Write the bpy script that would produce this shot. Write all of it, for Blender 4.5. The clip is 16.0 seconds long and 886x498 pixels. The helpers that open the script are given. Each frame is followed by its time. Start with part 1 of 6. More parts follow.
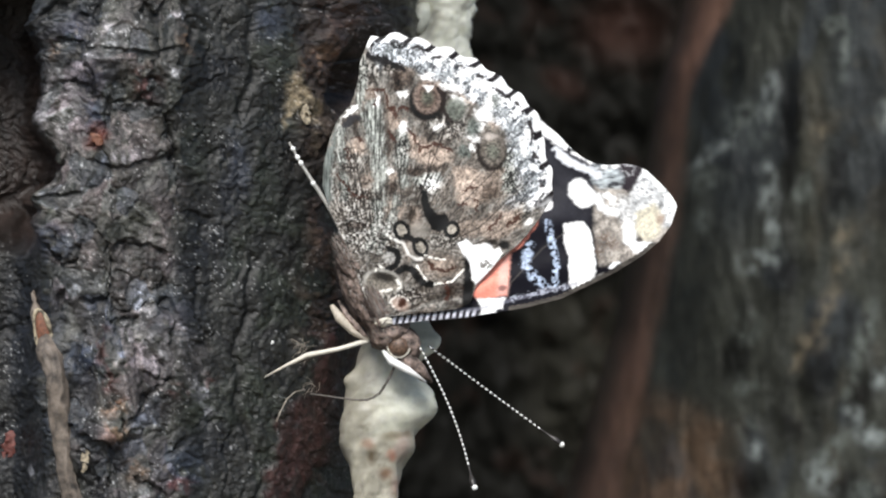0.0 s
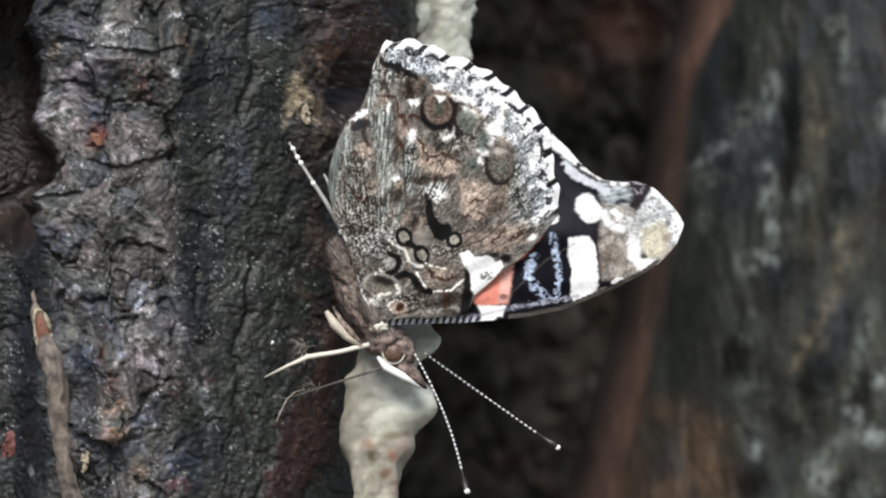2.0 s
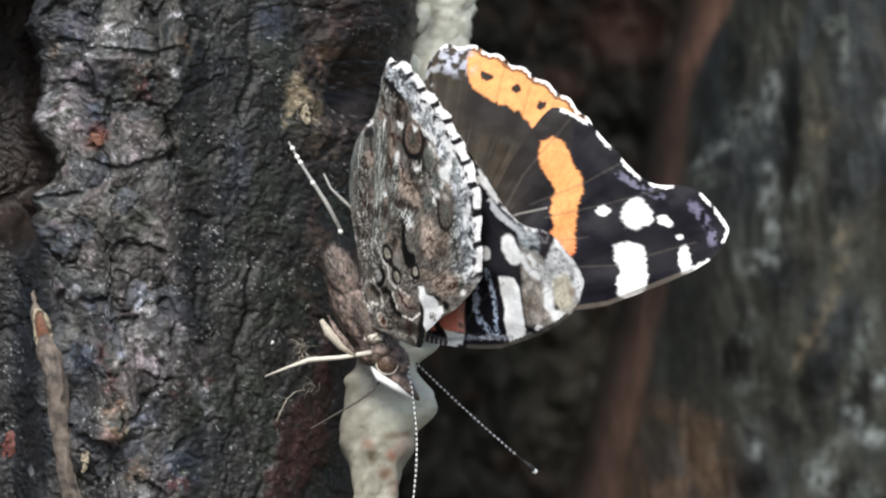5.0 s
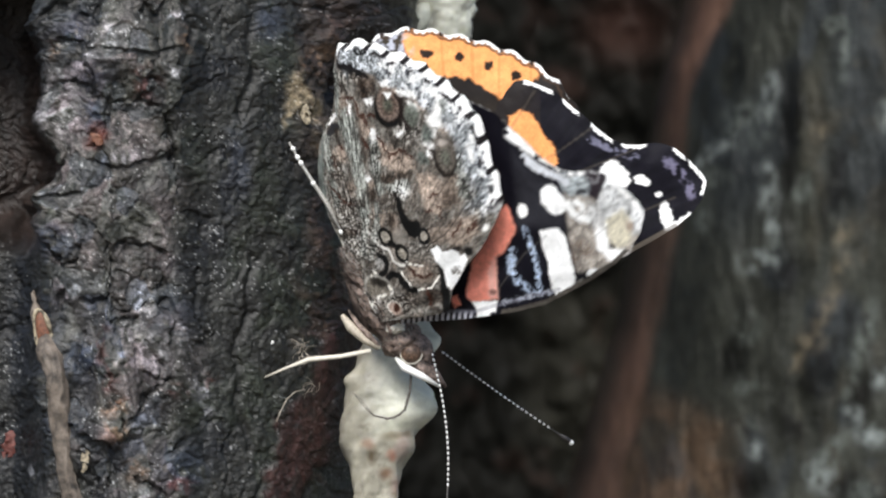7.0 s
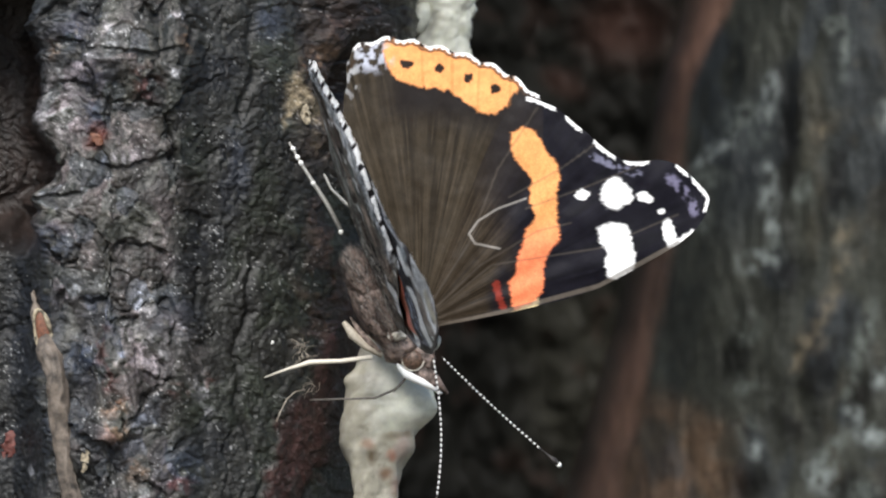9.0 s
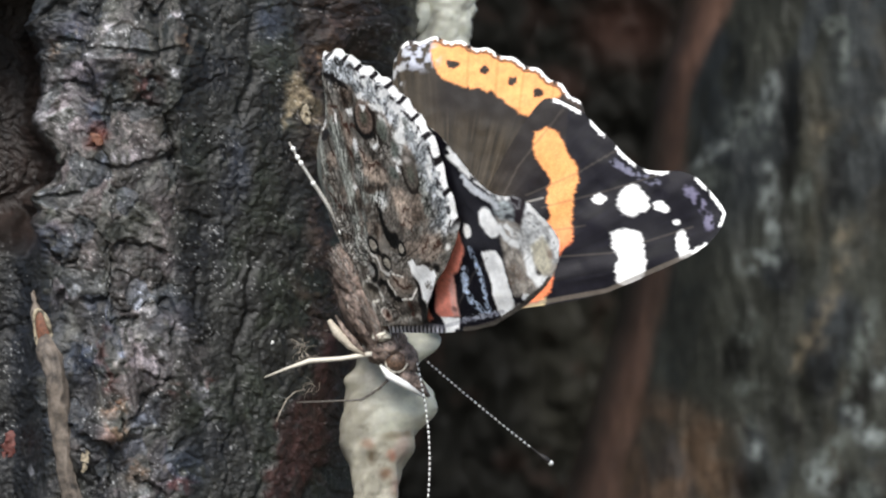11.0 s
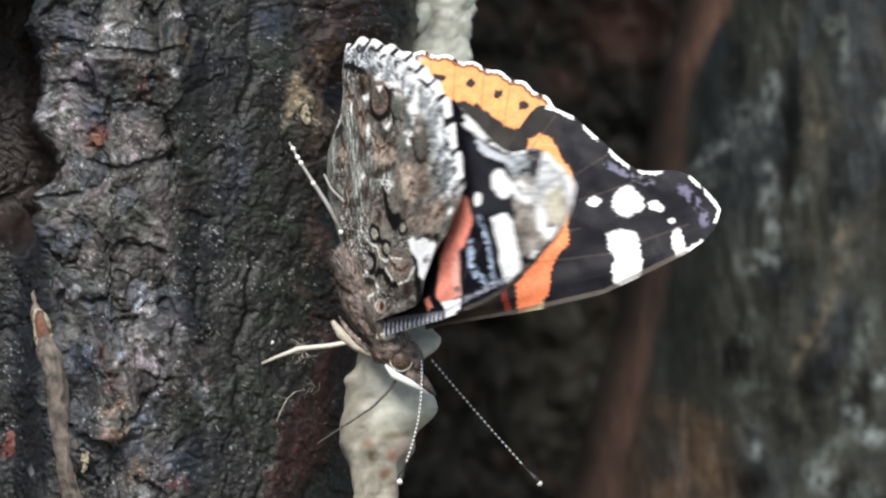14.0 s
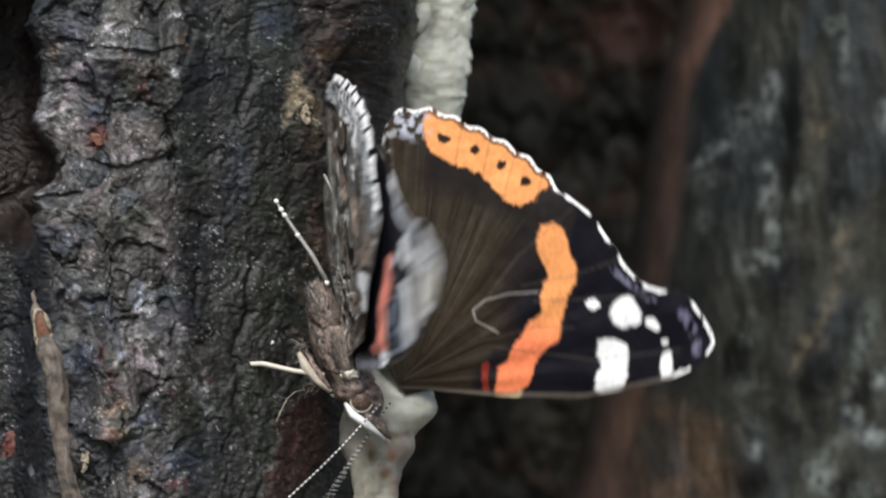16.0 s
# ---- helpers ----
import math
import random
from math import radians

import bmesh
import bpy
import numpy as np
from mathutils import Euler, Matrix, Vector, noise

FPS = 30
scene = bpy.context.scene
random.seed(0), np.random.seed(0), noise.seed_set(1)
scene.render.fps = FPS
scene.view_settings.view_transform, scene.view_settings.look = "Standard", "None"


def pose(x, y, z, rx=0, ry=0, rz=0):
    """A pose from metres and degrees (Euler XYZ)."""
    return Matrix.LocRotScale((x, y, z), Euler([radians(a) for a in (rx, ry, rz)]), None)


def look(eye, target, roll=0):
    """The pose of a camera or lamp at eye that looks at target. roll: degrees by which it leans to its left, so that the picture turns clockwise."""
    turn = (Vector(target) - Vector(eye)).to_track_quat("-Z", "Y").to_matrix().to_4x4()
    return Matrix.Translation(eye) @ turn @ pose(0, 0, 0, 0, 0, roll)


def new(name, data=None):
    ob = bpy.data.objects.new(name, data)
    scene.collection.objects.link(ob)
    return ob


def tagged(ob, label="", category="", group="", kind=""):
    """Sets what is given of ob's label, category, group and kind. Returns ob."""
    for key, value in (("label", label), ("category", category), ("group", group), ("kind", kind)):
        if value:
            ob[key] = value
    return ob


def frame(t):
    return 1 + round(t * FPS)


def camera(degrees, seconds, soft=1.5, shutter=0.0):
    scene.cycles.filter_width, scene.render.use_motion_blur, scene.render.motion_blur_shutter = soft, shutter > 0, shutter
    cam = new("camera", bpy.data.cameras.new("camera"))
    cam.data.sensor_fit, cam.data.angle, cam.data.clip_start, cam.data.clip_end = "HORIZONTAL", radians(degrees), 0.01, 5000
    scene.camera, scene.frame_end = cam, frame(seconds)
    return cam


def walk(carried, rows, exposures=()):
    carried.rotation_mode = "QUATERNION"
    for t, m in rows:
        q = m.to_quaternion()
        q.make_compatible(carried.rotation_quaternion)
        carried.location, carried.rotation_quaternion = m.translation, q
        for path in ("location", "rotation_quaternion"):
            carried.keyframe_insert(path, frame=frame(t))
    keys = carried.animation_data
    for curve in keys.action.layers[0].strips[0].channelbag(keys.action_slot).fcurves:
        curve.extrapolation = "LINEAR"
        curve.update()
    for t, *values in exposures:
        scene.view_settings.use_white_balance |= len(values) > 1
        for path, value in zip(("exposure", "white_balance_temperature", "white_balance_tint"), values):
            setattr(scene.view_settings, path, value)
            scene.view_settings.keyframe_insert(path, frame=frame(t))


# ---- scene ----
U = 5.55e-5            # plan unit: all plan numbers are in units of 0.0555 mm
CX, CY = 784.0, 441.0  # plan point straight before the camera
EYE_Z, REACH = 1.2, 0.414

# ---- camera ----
cam = camera(12.0, 16.0, soft=2.2, shutter=0.5)
EYE, AIM = (0, -REACH, EYE_Z), (0, 0, EYE_Z)
walk(cam, [(0.0, look(EYE, AIM)), (16.0, look(EYE, AIM))],
     [(0.0, 0.04), (4.0, 0.04), (6.5, 0.1), (8.0, 0.06), (9.0, 0.18), (11.5, 0.08), (13.5, 0.05), (14.5, 0.08), (15.5, -0.12), (16.0, -0.18)])
cam.data.dof.use_dof = True
cam.data.dof.focus_distance = REACH - 0.001
cam.data.dof.aperture_fstop = 64.0

# ---- light ----
world = bpy.data.worlds.new("overcast_sky")
scene.world = world
world.use_nodes = True
sky = world.node_tree.nodes.new("ShaderNodeTexSky")
sky.sky_type, sky.sun_disc = "NISHITA", False
sky.sun_elevation, sky.sun_rotation = radians(46), radians(187)
world.node_tree.links.new(sky.outputs[0], world.node_tree.nodes["Background"].inputs[0])
world.node_tree.nodes["Background"].inputs[1].default_value = 0.13
sun = new("sun", bpy.data.lights.new("sun", "SUN"))
sun.data.energy, sun.data.angle, sun.data.color = 5.0, radians(28), (1.0, 0.97, 0.92)
sun.matrix_world = look((-0.15, -1.0, 1.05), (0, 0, 0))


# ---- small tools ----
def P(x, y, d=0.0):
    """A plan point: x to the right, y down, d towards the viewer, in plan units."""
    return Vector(((x - CX) * U, -d * U, EYE_Z + (CY - y) * U))


def part(name, mesh, material, parent, label="", kind=""):
    """Links a mesh (or a bmesh) as one object under a thing."""
    if isinstance(mesh, bmesh.types.BMesh):
        me = bpy.data.meshes.new(name)
        mesh.to_mesh(me)
        mesh.free()
        mesh = me
    ob = new(name, mesh)
    if material is not None:
        mesh.materials.clear()
        mesh.materials.append(material)
    ob.parent = parent
    return tagged(ob, label, kind=kind)


def smooth(me):
    me.polygons.foreach_set("use_smooth", [True] * len(me.polygons))
    return me


def quads_mesh(name, verts, faces, colours=None):
    """A mesh from numpy arrays of points and quads, with a colour for each point."""
    me = bpy.data.meshes.new(name)
    me.vertices.add(len(verts))
    me.vertices.foreach_set("co", np.ascontiguousarray(verts, np.float32).ravel())
    n = len(faces)
    me.loops.add(n * 4)
    me.loops.foreach_set("vertex_index", np.ascontiguousarray(faces, np.int32).ravel())
    me.polygons.add(n)
    me.polygons.foreach_set("loop_start", np.arange(0, n * 4, 4, dtype=np.int32))
    me.polygons.foreach_set("use_smooth", np.ones(n, bool))
    me.update(calc_edges=True)
    if colours is not None:
        at = me.color_attributes.new("tone", "FLOAT_COLOR", "POINT")
        rgba = np.ones((len(verts), 4), np.float32)
        rgba[:, :colours.shape[1]] = colours
        at.data.foreach_set("color", rgba.ravel())
    return me


def grid_faces(rows, cols, wrap=False):
    r, c = np.meshgrid(np.arange(rows - 1), np.arange(cols if wrap else cols - 1), indexing="ij")
    c2 = (c + 1) % cols
    return np.stack([r * cols + c, r * cols + c2, (r + 1) * cols + c2, (r + 1) * cols + c], -1).reshape(-1, 4)


def hashed(i, j, seed):
    h = (i.astype(np.int64) * 374761393 + j.astype(np.int64) * 668265263 + seed * 1442695041) & 0x7FFFFFFF
    h = ((h ^ (h >> 13)) * 1274126177) & 0x7FFFFFFF
    return ((h ^ (h >> 16)) & 0xFFFF) / 65535.0


def vnoise(x, y, seed=0):
    """Smooth value noise, 0 to 1, with cells of size 1."""
    i, j = np.floor(x), np.floor(y)
    fx, fy = x - i, y - j
    fx, fy = fx * fx * (3 - 2 * fx), fy * fy * (3 - 2 * fy)
    a, b = hashed(i, j, seed), hashed(i + 1, j, seed)
    c, d = hashed(i, j + 1, seed), hashed(i + 1, j + 1, seed)
    return (a * (1 - fx) + b * fx) * (1 - fy) + (c * (1 - fx) + d * fx) * fy


def fbm(x, y, octaves=4, seed=0, gain=0.5):
    total, amp, norm = 0.0, 1.0, 0.0
    for k in range(octaves):
        total = total + amp * vnoise(x * 2 ** k + 17.3 * k, y * 2 ** k - 9.1 * k, seed + k)
        norm += amp
        amp *= gain
    return total / norm


def cells(x, y, seed=0):
    """Nearest and second distance to scattered points, and the nearest one's random value."""
    i, j = np.floor(x), np.floor(y)
    f1, f2, val = np.full(x.shape, 9.0), np.full(x.shape, 9.0), np.zeros(x.shape)
    for di in (-1, 0, 1):
        for dj in (-1, 0, 1):
            a, b = i + di, j + dj
            d = np.hypot(a + hashed(a, b, seed) - x, b + hashed(a, b, seed + 7) - y)
            near = d < f1
            f2 = np.where(near, f1, np.minimum(f2, d))
            val = np.where(near, hashed(a, b, seed + 13), val)
            f1 = np.where(near, d, f1)
    return f1, f2, val


def step(e0, e1, x):
    t = np.clip((x - e0) / (e1 - e0), 0, 1)
    return t * t * (3 - 2 * t)


def oval(x, y, cx, cy, rx, ry, turn=0, soft=0.12):
    a, b = turned(x - cx, y - cy, -turn)
    return 1 - step(1 - soft, 1 + soft, np.hypot(a / rx, b / ry))


def turned(x, y, deg):
    c, s = math.cos(radians(deg)), math.sin(radians(deg))
    return c * x - s * y, s * x + c * y


def line(x, y, pts, width):
    """1 on a line through pts, falling to 0 at width."""
    d = np.full(x.shape, 1e9)
    for (a, b), (c, e) in zip(pts[:-1], pts[1:]):
        t = np.clip(((x - a) * (c - a) + (y - b) * (e - b)) / max((c - a) ** 2 + (e - b) ** 2, 1e-9), 0, 1)
        d = np.minimum(d, np.hypot(x - a - t * (c - a), y - b - t * (e - b)))
    return 1 - step(width * 0.5, width * 1.15, d)


def inside(x, y, poly, soft=3.0):
    """1 inside a polygon, 0 outside, with an edge that is soft wide."""
    px, py = np.array(poly, float).T
    d, odd = np.full(x.shape, 1e9), np.zeros(x.shape, bool)
    for a, b, c, e in zip(px, py, np.roll(px, -1), np.roll(py, -1)):
        t = np.clip(((x - a) * (c - a) + (y - b) * (e - b)) / max((c - a) ** 2 + (e - b) ** 2, 1e-9), 0, 1)
        d = np.minimum(d, np.hypot(x - a - t * (c - a), y - b - t * (e - b)))
        if b != e:
            odd ^= ((b > y) != (e > y)) & (x < (c - a) * (y - b) / (e - b) + a)
    return step(-soft, soft, np.where(odd, d, -d))


# ---- materials ----
def nodes_of(name):
    m = bpy.data.materials.new(name)
    m.use_nodes = True
    nt = m.node_tree
    return m, nt, nt.nodes["Principled BSDF"]


def link(nt, a, b):
    nt.links.new(a, b)


def noise_node(nt, scale, detail=4.0, rough=0.6, coords=None):
    n = nt.nodes.new("ShaderNodeTexNoise")
    n.inputs["Scale"].default_value, n.inputs["Detail"].default_value, n.inputs["Roughness"].default_value = scale, detail, rough
    if coords is not None:
        link(nt, coords, n.inputs["Vector"])
    return n


def mapped(nt, src, lo, hi, a=0.3, b=0.7):
    r = nt.nodes.new("ShaderNodeMapRange")
    r.inputs["From Min"].default_value, r.inputs["From Max"].default_value = a, b
    r.inputs["To Min"].default_value, r.inputs["To Max"].default_value = lo, hi
    link(nt, src, r.inputs["Value"])
    return r.outputs["Result"]


def toned(name, rough=(0.5, 0.8), grain=6000.0, spread=(0.75, 1.25), bump=0.3, bump_dist=0.0001, coarse=700.0, spec=0.5, stretch=(1, 1, 1), sheen=0.0):
    """A surface whose colour is its own tone, broken up by grain at two scales, with fine relief."""
    m, nt, b = nodes_of(name)
    tone = nt.nodes.new("ShaderNodeAttribute")
    tone.attribute_name = "tone"
    tc = nt.nodes.new("ShaderNodeTexCoord")
    mp = nt.nodes.new("ShaderNodeMapping")
    mp.inputs["Scale"].default_value = stretch
    link(nt, tc.outputs["Object"], mp.inputs["Vector"])
    fine, wide = noise_node(nt, grain, 3, 0.6, mp.outputs[0]), noise_node(nt, coarse, 4, 0.6, mp.outputs[0])
    mul = nt.nodes.new("ShaderNodeMath")
    mul.operation = "MULTIPLY"
    link(nt, mapped(nt, fine.outputs["Fac"], *spread), mul.inputs[0])
    link(nt, mapped(nt, wide.outputs["Fac"], 0.85, 1.15), mul.inputs[1])
    sc = nt.nodes.new("ShaderNodeVectorMath")
    sc.operation = "SCALE"
    link(nt, tone.outputs["Color"], sc.inputs[0])
    link(nt, mul.outputs[0], sc.inputs["Scale"])
    link(nt, sc.outputs["Vector"], b.inputs["Base Color"])
    link(nt, mapped(nt, wide.outputs["Fac"], *rough), b.inputs["Roughness"])
    b.inputs["Specular IOR Level"].default_value = spec
    bp = nt.nodes.new("ShaderNodeBump")
    bp.inputs["Strength"].default_value, bp.inputs["Distance"].default_value = bump, bump_dist
    link(nt, fine.outputs["Fac"], bp.inputs["Height"])
    link(nt, bp.outputs["Normal"], b.inputs["Normal"])
    if sheen:
        b.inputs["Sheen Weight"].default_value = sheen
    return m


def plain(name, colour, rough=0.6, grain=4000.0, spread=0.25, bump=0.2, bump_dist=0.00005, spec=0.5):
    """One colour broken up by grain."""
    m, nt, b = nodes_of(name)
    tc = nt.nodes.new("ShaderNodeTexCoord")
    n = noise_node(nt, grain, 4, 0.6, tc.outputs["Object"])
    mix = nt.nodes.new("ShaderNodeMix")
    mix.data_type = "RGBA"
    mix.inputs["A"].default_value = (*[c * (1 - spread) for c in colour], 1)
    mix.inputs["B"].default_value = (*[min(1, c * (1 + spread)) for c in colour], 1)
    link(nt, mapped(nt, n.outputs["Fac"], 0, 1), mix.inputs["Factor"])
    link(nt, mix.outputs["Result"], b.inputs["Base Color"])
    b.inputs["Roughness"].default_value, b.inputs["Specular IOR Level"].default_value = rough, spec
    bp = nt.nodes.new("ShaderNodeBump")
    bp.inputs["Strength"].default_value, bp.inputs["Distance"].default_value = bump, bump_dist
    link(nt, n.outputs["Fac"], bp.inputs["Height"])
    link(nt, bp.outputs["Normal"], b.inputs["Normal"])
    return m


BARK = toned("bark", (0.42, 0.72), 5200, (0.55, 1.45), 0.8, 0.00012, 900, 0.4)
wet = BARK.node_tree.nodes["Principled BSDF"]
wet.inputs["Coat Weight"].default_value, wet.inputs["Coat Roughness"].default_value = 0.12, 0.2
link(BARK.node_tree, BARK.node_tree.nodes["Bump"].outputs["Normal"], wet.inputs["Coat Normal"])
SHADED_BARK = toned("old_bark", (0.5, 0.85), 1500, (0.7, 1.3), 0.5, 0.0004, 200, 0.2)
WING = toned("wing_scales", (0.34, 0.52), 8000, (0.84, 1.16), 0.7, 0.00005, 1500, 0.13)
RESIN = toned("resin", (0.3, 0.55), 2500, (0.95, 1.05), 0.12, 0.00006, 500)
RESIN.node_tree.nodes["Principled BSDF"].inputs["Subsurface Weight"].default_value = 0.35
RESIN.node_tree.nodes["Principled BSDF"].inputs["Subsurface Radius"].default_value = (0.0012, 0.0013, 0.001)
RESIN.node_tree.nodes["Principled BSDF"].inputs["Subsurface Scale"].default_value = 1.0
FUR = plain("body_fur", (0.185, 0.14, 0.12), 0.5, 1500, 0.97, 1.0, 0.0003, spec=0.3)
HAIR = plain("hair_strands", (0.26, 0.195, 0.165), 0.6, 3000, 0.6, spec=0.3)
LEG = plain("pale_leg", (0.62, 0.58, 0.5), 0.5, 8000, 0.2)
DARK = plain("dark_chitin", (0.03, 0.026, 0.024), 0.4, 8000, 0.3)
WHITE = plain("white_scales", (0.8, 0.8, 0.78), 0.6, 8000, 0.1)
PALE_RING = plain("pale_ring", (0.74, 0.74, 0.72), 0.6, 5000, 0.35)
EYE_MAT = plain("compound_eye", (0.1, 0.06, 0.04), 0.5, 3500, 0.9)
GREY_LEG = plain("grey_leg", (0.3, 0.29, 0.27), 0.5, 9000, 0.7)
THIGH = plain("tan_leg", (0.42, 0.37, 0.3), 0.5, 6000, 0.4)
PALE_HAIR = plain("pale_hair", (0.36, 0.33, 0.305), 0.55, 3000, 0.4)
TWIG = plain("dead_twig", (0.12, 0.098, 0.08), 0.6, 900, 0.8, 0.6, 0.0002)
STRAW = plain("straw_wood", (0.26, 0.22, 0.155), 0.7, 2200, 0.85, 0.5, 0.0001)
RUST = plain("rusty_wood", (0.14, 0.055, 0.03), 0.6, 3000, 0.5, 0.5, 0.0001)
RED_BARK = plain("red_bark", (0.10, 0.028, 0.022), 0.6, 2500, 0.5, 0.5, 0.0001)
RESIN_DROP = plain("resin_drop", (0.7, 0.7, 0.68), 0.15, 3000, 0.1)
TONGUE = plain("tongue_skin", (0.1, 0.088, 0.078), 0.45, 6000, 0.3)
FLY_SKIN = plain("fly_skin", (0.16, 0.085, 0.065), 0.5, 3000, 0.3)
FIBRE = plain("fibre", (0.4, 0.35, 0.29), 0.5, 3000, 0.3)
FLOOR = plain("forest_floor", (0.07, 0.055, 0.035), 0.9, 30, 0.5, 0.5, 0.02)

# ---- ground ----
gm = bpy.data.meshes.new("ground")
gm.from_pydata([(-600, -600, 0), (600, -600, 0), (600, 600, 0), (-600, 600, 0)], [], [(0, 1, 2, 3)])
tagged(part("ground", gm, FLOOR, None), "brown leaf-littered forest floor round the tree", "ground", kind="structure")

# ---- tree ----
tree = new("tree")
tree.location = (-0.15, 0.12, 0)
tagged(tree, "old wet tree with two stems and rough dark bark", "tree")
TREE_AT = Vector(tree.location)


def spread_steps(fine0, fine1, n, lo, hi, m):
    """Even steps from fine0 to fine1 and widening steps out to lo and hi."""
    k = (np.arange(1, m + 1) / m) ** 2.5
    return np.concatenate([(fine0 - (fine0 - lo) * k)[::-1], np.linspace(fine0, fine1, n), fine1 + (hi - fine1) * k])


FRONT_X = [-1200, -700, -300, -60, 10, 40, 85, 200, 330, 365, 450, 500, 550, 595, 630, 655, 668]
FRONT_D = [-1000, -450, -200, -120, -130, -90, 120, 165, 125, 70, 35, 0, -50, -110, -230, -480, -760]
BACK_X = [620, 300, -400, -1400, -2400, -2900, -2600, -1900, -1200]
BACK_D = [-1700, -2900, -3700, -3900, -3300, -2400, -1500, -1100, -1000]
EDGE_Y, EDGE_S = [-200, 0, 120, 200, 350, 600, 882, 1100], [70, 62, 45, 36, 15, -8, -34, -40]


def edge_shift(x, y):
    """The stem's far edge leans: it stands out further at the top."""
    return np.interp(y, EDGE_Y, EDGE_S) * step(430, 640, x)


def bark_relief(x, y):
    """Relief of the front stem over the plan, and the tone of its bark."""
    wx = x + 40 * (fbm(x / 60, y / 60, 4, 3) - 0.5) + 10 * (fbm(x / 13, y / 13, 2, 4) - 0.5)
    wy = y + 60 * (fbm(x / 60, y / 60, 4, 5) - 0.5) + 10 * (fbm(x / 13, y / 13, 2, 6) - 0.5)
    f1, f2, val = cells(wx / 105, wy / 150, 11)
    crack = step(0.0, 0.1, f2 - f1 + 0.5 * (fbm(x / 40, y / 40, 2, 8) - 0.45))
    g1, g2, gval = cells(wx / 34, wy / 40, 23)
    flake = step(0.0, 0.14, g2 - g1 + 0.5 * (fbm(x / 25, y / 25, 2, 9) - 0.42))
    lump = fbm(wx / 75, wy / 110, 5, 31, 0.55)
    fine = fbm(wx / 9, wy / 10, 3, 41, 0.6)
    streak = fbm(wx / 10, wy / 70, 3, 47)
    ridged = 1 - np.abs(2 * fbm(wx / 20, wy / 26, 3, 43) - 1)
    plate = step(62, 98, x + 14 * np.sin(y / 47) + 9 * np.sin(y / 19)) * (1 - step(300, 372, x + 20 * np.sin(y / 83)))
    rough = 0.26 + 0.74 * plate
    soft = fbm(wx / 80, wy / 115, 2, 31)
    h = rough * (34 * (soft - 0.5) * 2 + 16 * (lump - soft) + 15 * (val - 0.5) + 8 * (crack - 1) + 3 * (flake - 1) + 4 * (gval - 0.5) + 3 * (ridged - 0.7))
    h = h + (1.9 + 1.3 * plate) * (fine - 0.5) + 1.6 * (streak - 0.5) + 2 * (1 - plate) * (fbm(wx / 16, wy / 18, 3, 45) - 0.5)
    c1, c2, cval = cells(wx / 15 + 0.8 * lump, wy / 21, 24)
    b1, b2, bval = cells(wx / 30, wy / 46, 25)
    h = h + (0.45 - 0.1 * plate) * (2.5 * (cval - 0.5) + 4.5 * (bval - 0.5) + 1.2 * (step(0, 0.2, b2 - b1) - 1) + 0.6 * (step(0, 0.25, c2 - c1) - 1)) + 2.2 * (fbm(x / 5, y / 5, 2, 46) - 0.5)
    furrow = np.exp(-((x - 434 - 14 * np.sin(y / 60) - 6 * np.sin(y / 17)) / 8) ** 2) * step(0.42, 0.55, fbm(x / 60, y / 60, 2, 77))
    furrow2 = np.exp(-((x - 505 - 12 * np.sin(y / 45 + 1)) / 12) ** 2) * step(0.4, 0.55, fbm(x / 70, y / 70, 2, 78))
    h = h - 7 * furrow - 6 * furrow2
    kval = cells(x / 8 + 0.6 * fine, y / 9, 28)[2]
    ex, ey = x + 46 * (fbm(x / 22, y / 22, 4, 57) - 0.5), y + 46 * (fbm(x / 22, y / 22, 4, 58) - 0.5)
    smooth_red = inside(ex, ey, [(612, 430), (598, 520), (578, 600), (558, 690), (506, 735), (486, 800), (468, 900), (540, 890), (596, 830), (612, 770), (660, 620), (660, 440)], 12)
    h = (h + (2.0 - 0.6 * plate) * (kval - 0.5) + 3 * (1 - plate) * (gval - 0.5)) * (1 - 0.3 * smooth_red) + 5 * smooth_red
    torn = step(495, 540, x) * step(340, 250, y)
    h = h + torn * (22 * (fbm(x / 26, y / 34, 3, 29) - 0.5) + 7 * (bval - 0.5))
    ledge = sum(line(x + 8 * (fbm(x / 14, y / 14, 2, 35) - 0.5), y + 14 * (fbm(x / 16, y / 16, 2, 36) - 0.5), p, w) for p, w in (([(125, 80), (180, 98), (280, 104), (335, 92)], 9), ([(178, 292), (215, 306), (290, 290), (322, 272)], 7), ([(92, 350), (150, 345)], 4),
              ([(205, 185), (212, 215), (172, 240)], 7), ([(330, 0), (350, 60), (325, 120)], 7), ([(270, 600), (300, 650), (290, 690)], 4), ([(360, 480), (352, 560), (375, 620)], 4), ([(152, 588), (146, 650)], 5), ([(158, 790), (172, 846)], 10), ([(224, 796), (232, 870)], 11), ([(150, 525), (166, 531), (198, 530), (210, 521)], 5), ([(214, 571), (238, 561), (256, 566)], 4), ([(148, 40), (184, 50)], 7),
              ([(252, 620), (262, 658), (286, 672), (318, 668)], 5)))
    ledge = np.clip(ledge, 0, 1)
    h = h - 7 * ledge
    # hollow with dark edges near the top of the stem's far side
    hollow = np.exp(-((x - 598) / 30) ** 2 - ((y - 145) / 56) ** 2)
    h = h - 85 * hollow
    # tone: weathered plates on dark olive bark, with stains and painted highlights in place
    mx, my = x + 22 * (fbm(x / 22, y / 22, 3, 55) - 0.5), y + 22 * (fbm(x / 22, y / 22, 3, 56) - 0.5)
    k = (0.25 + 1.5 * fbm(wx / 22, wy / 26, 4, 53, 0.65)) * (0.45 + 1.1 * fine) * (0.7 + 0.6 * kval)
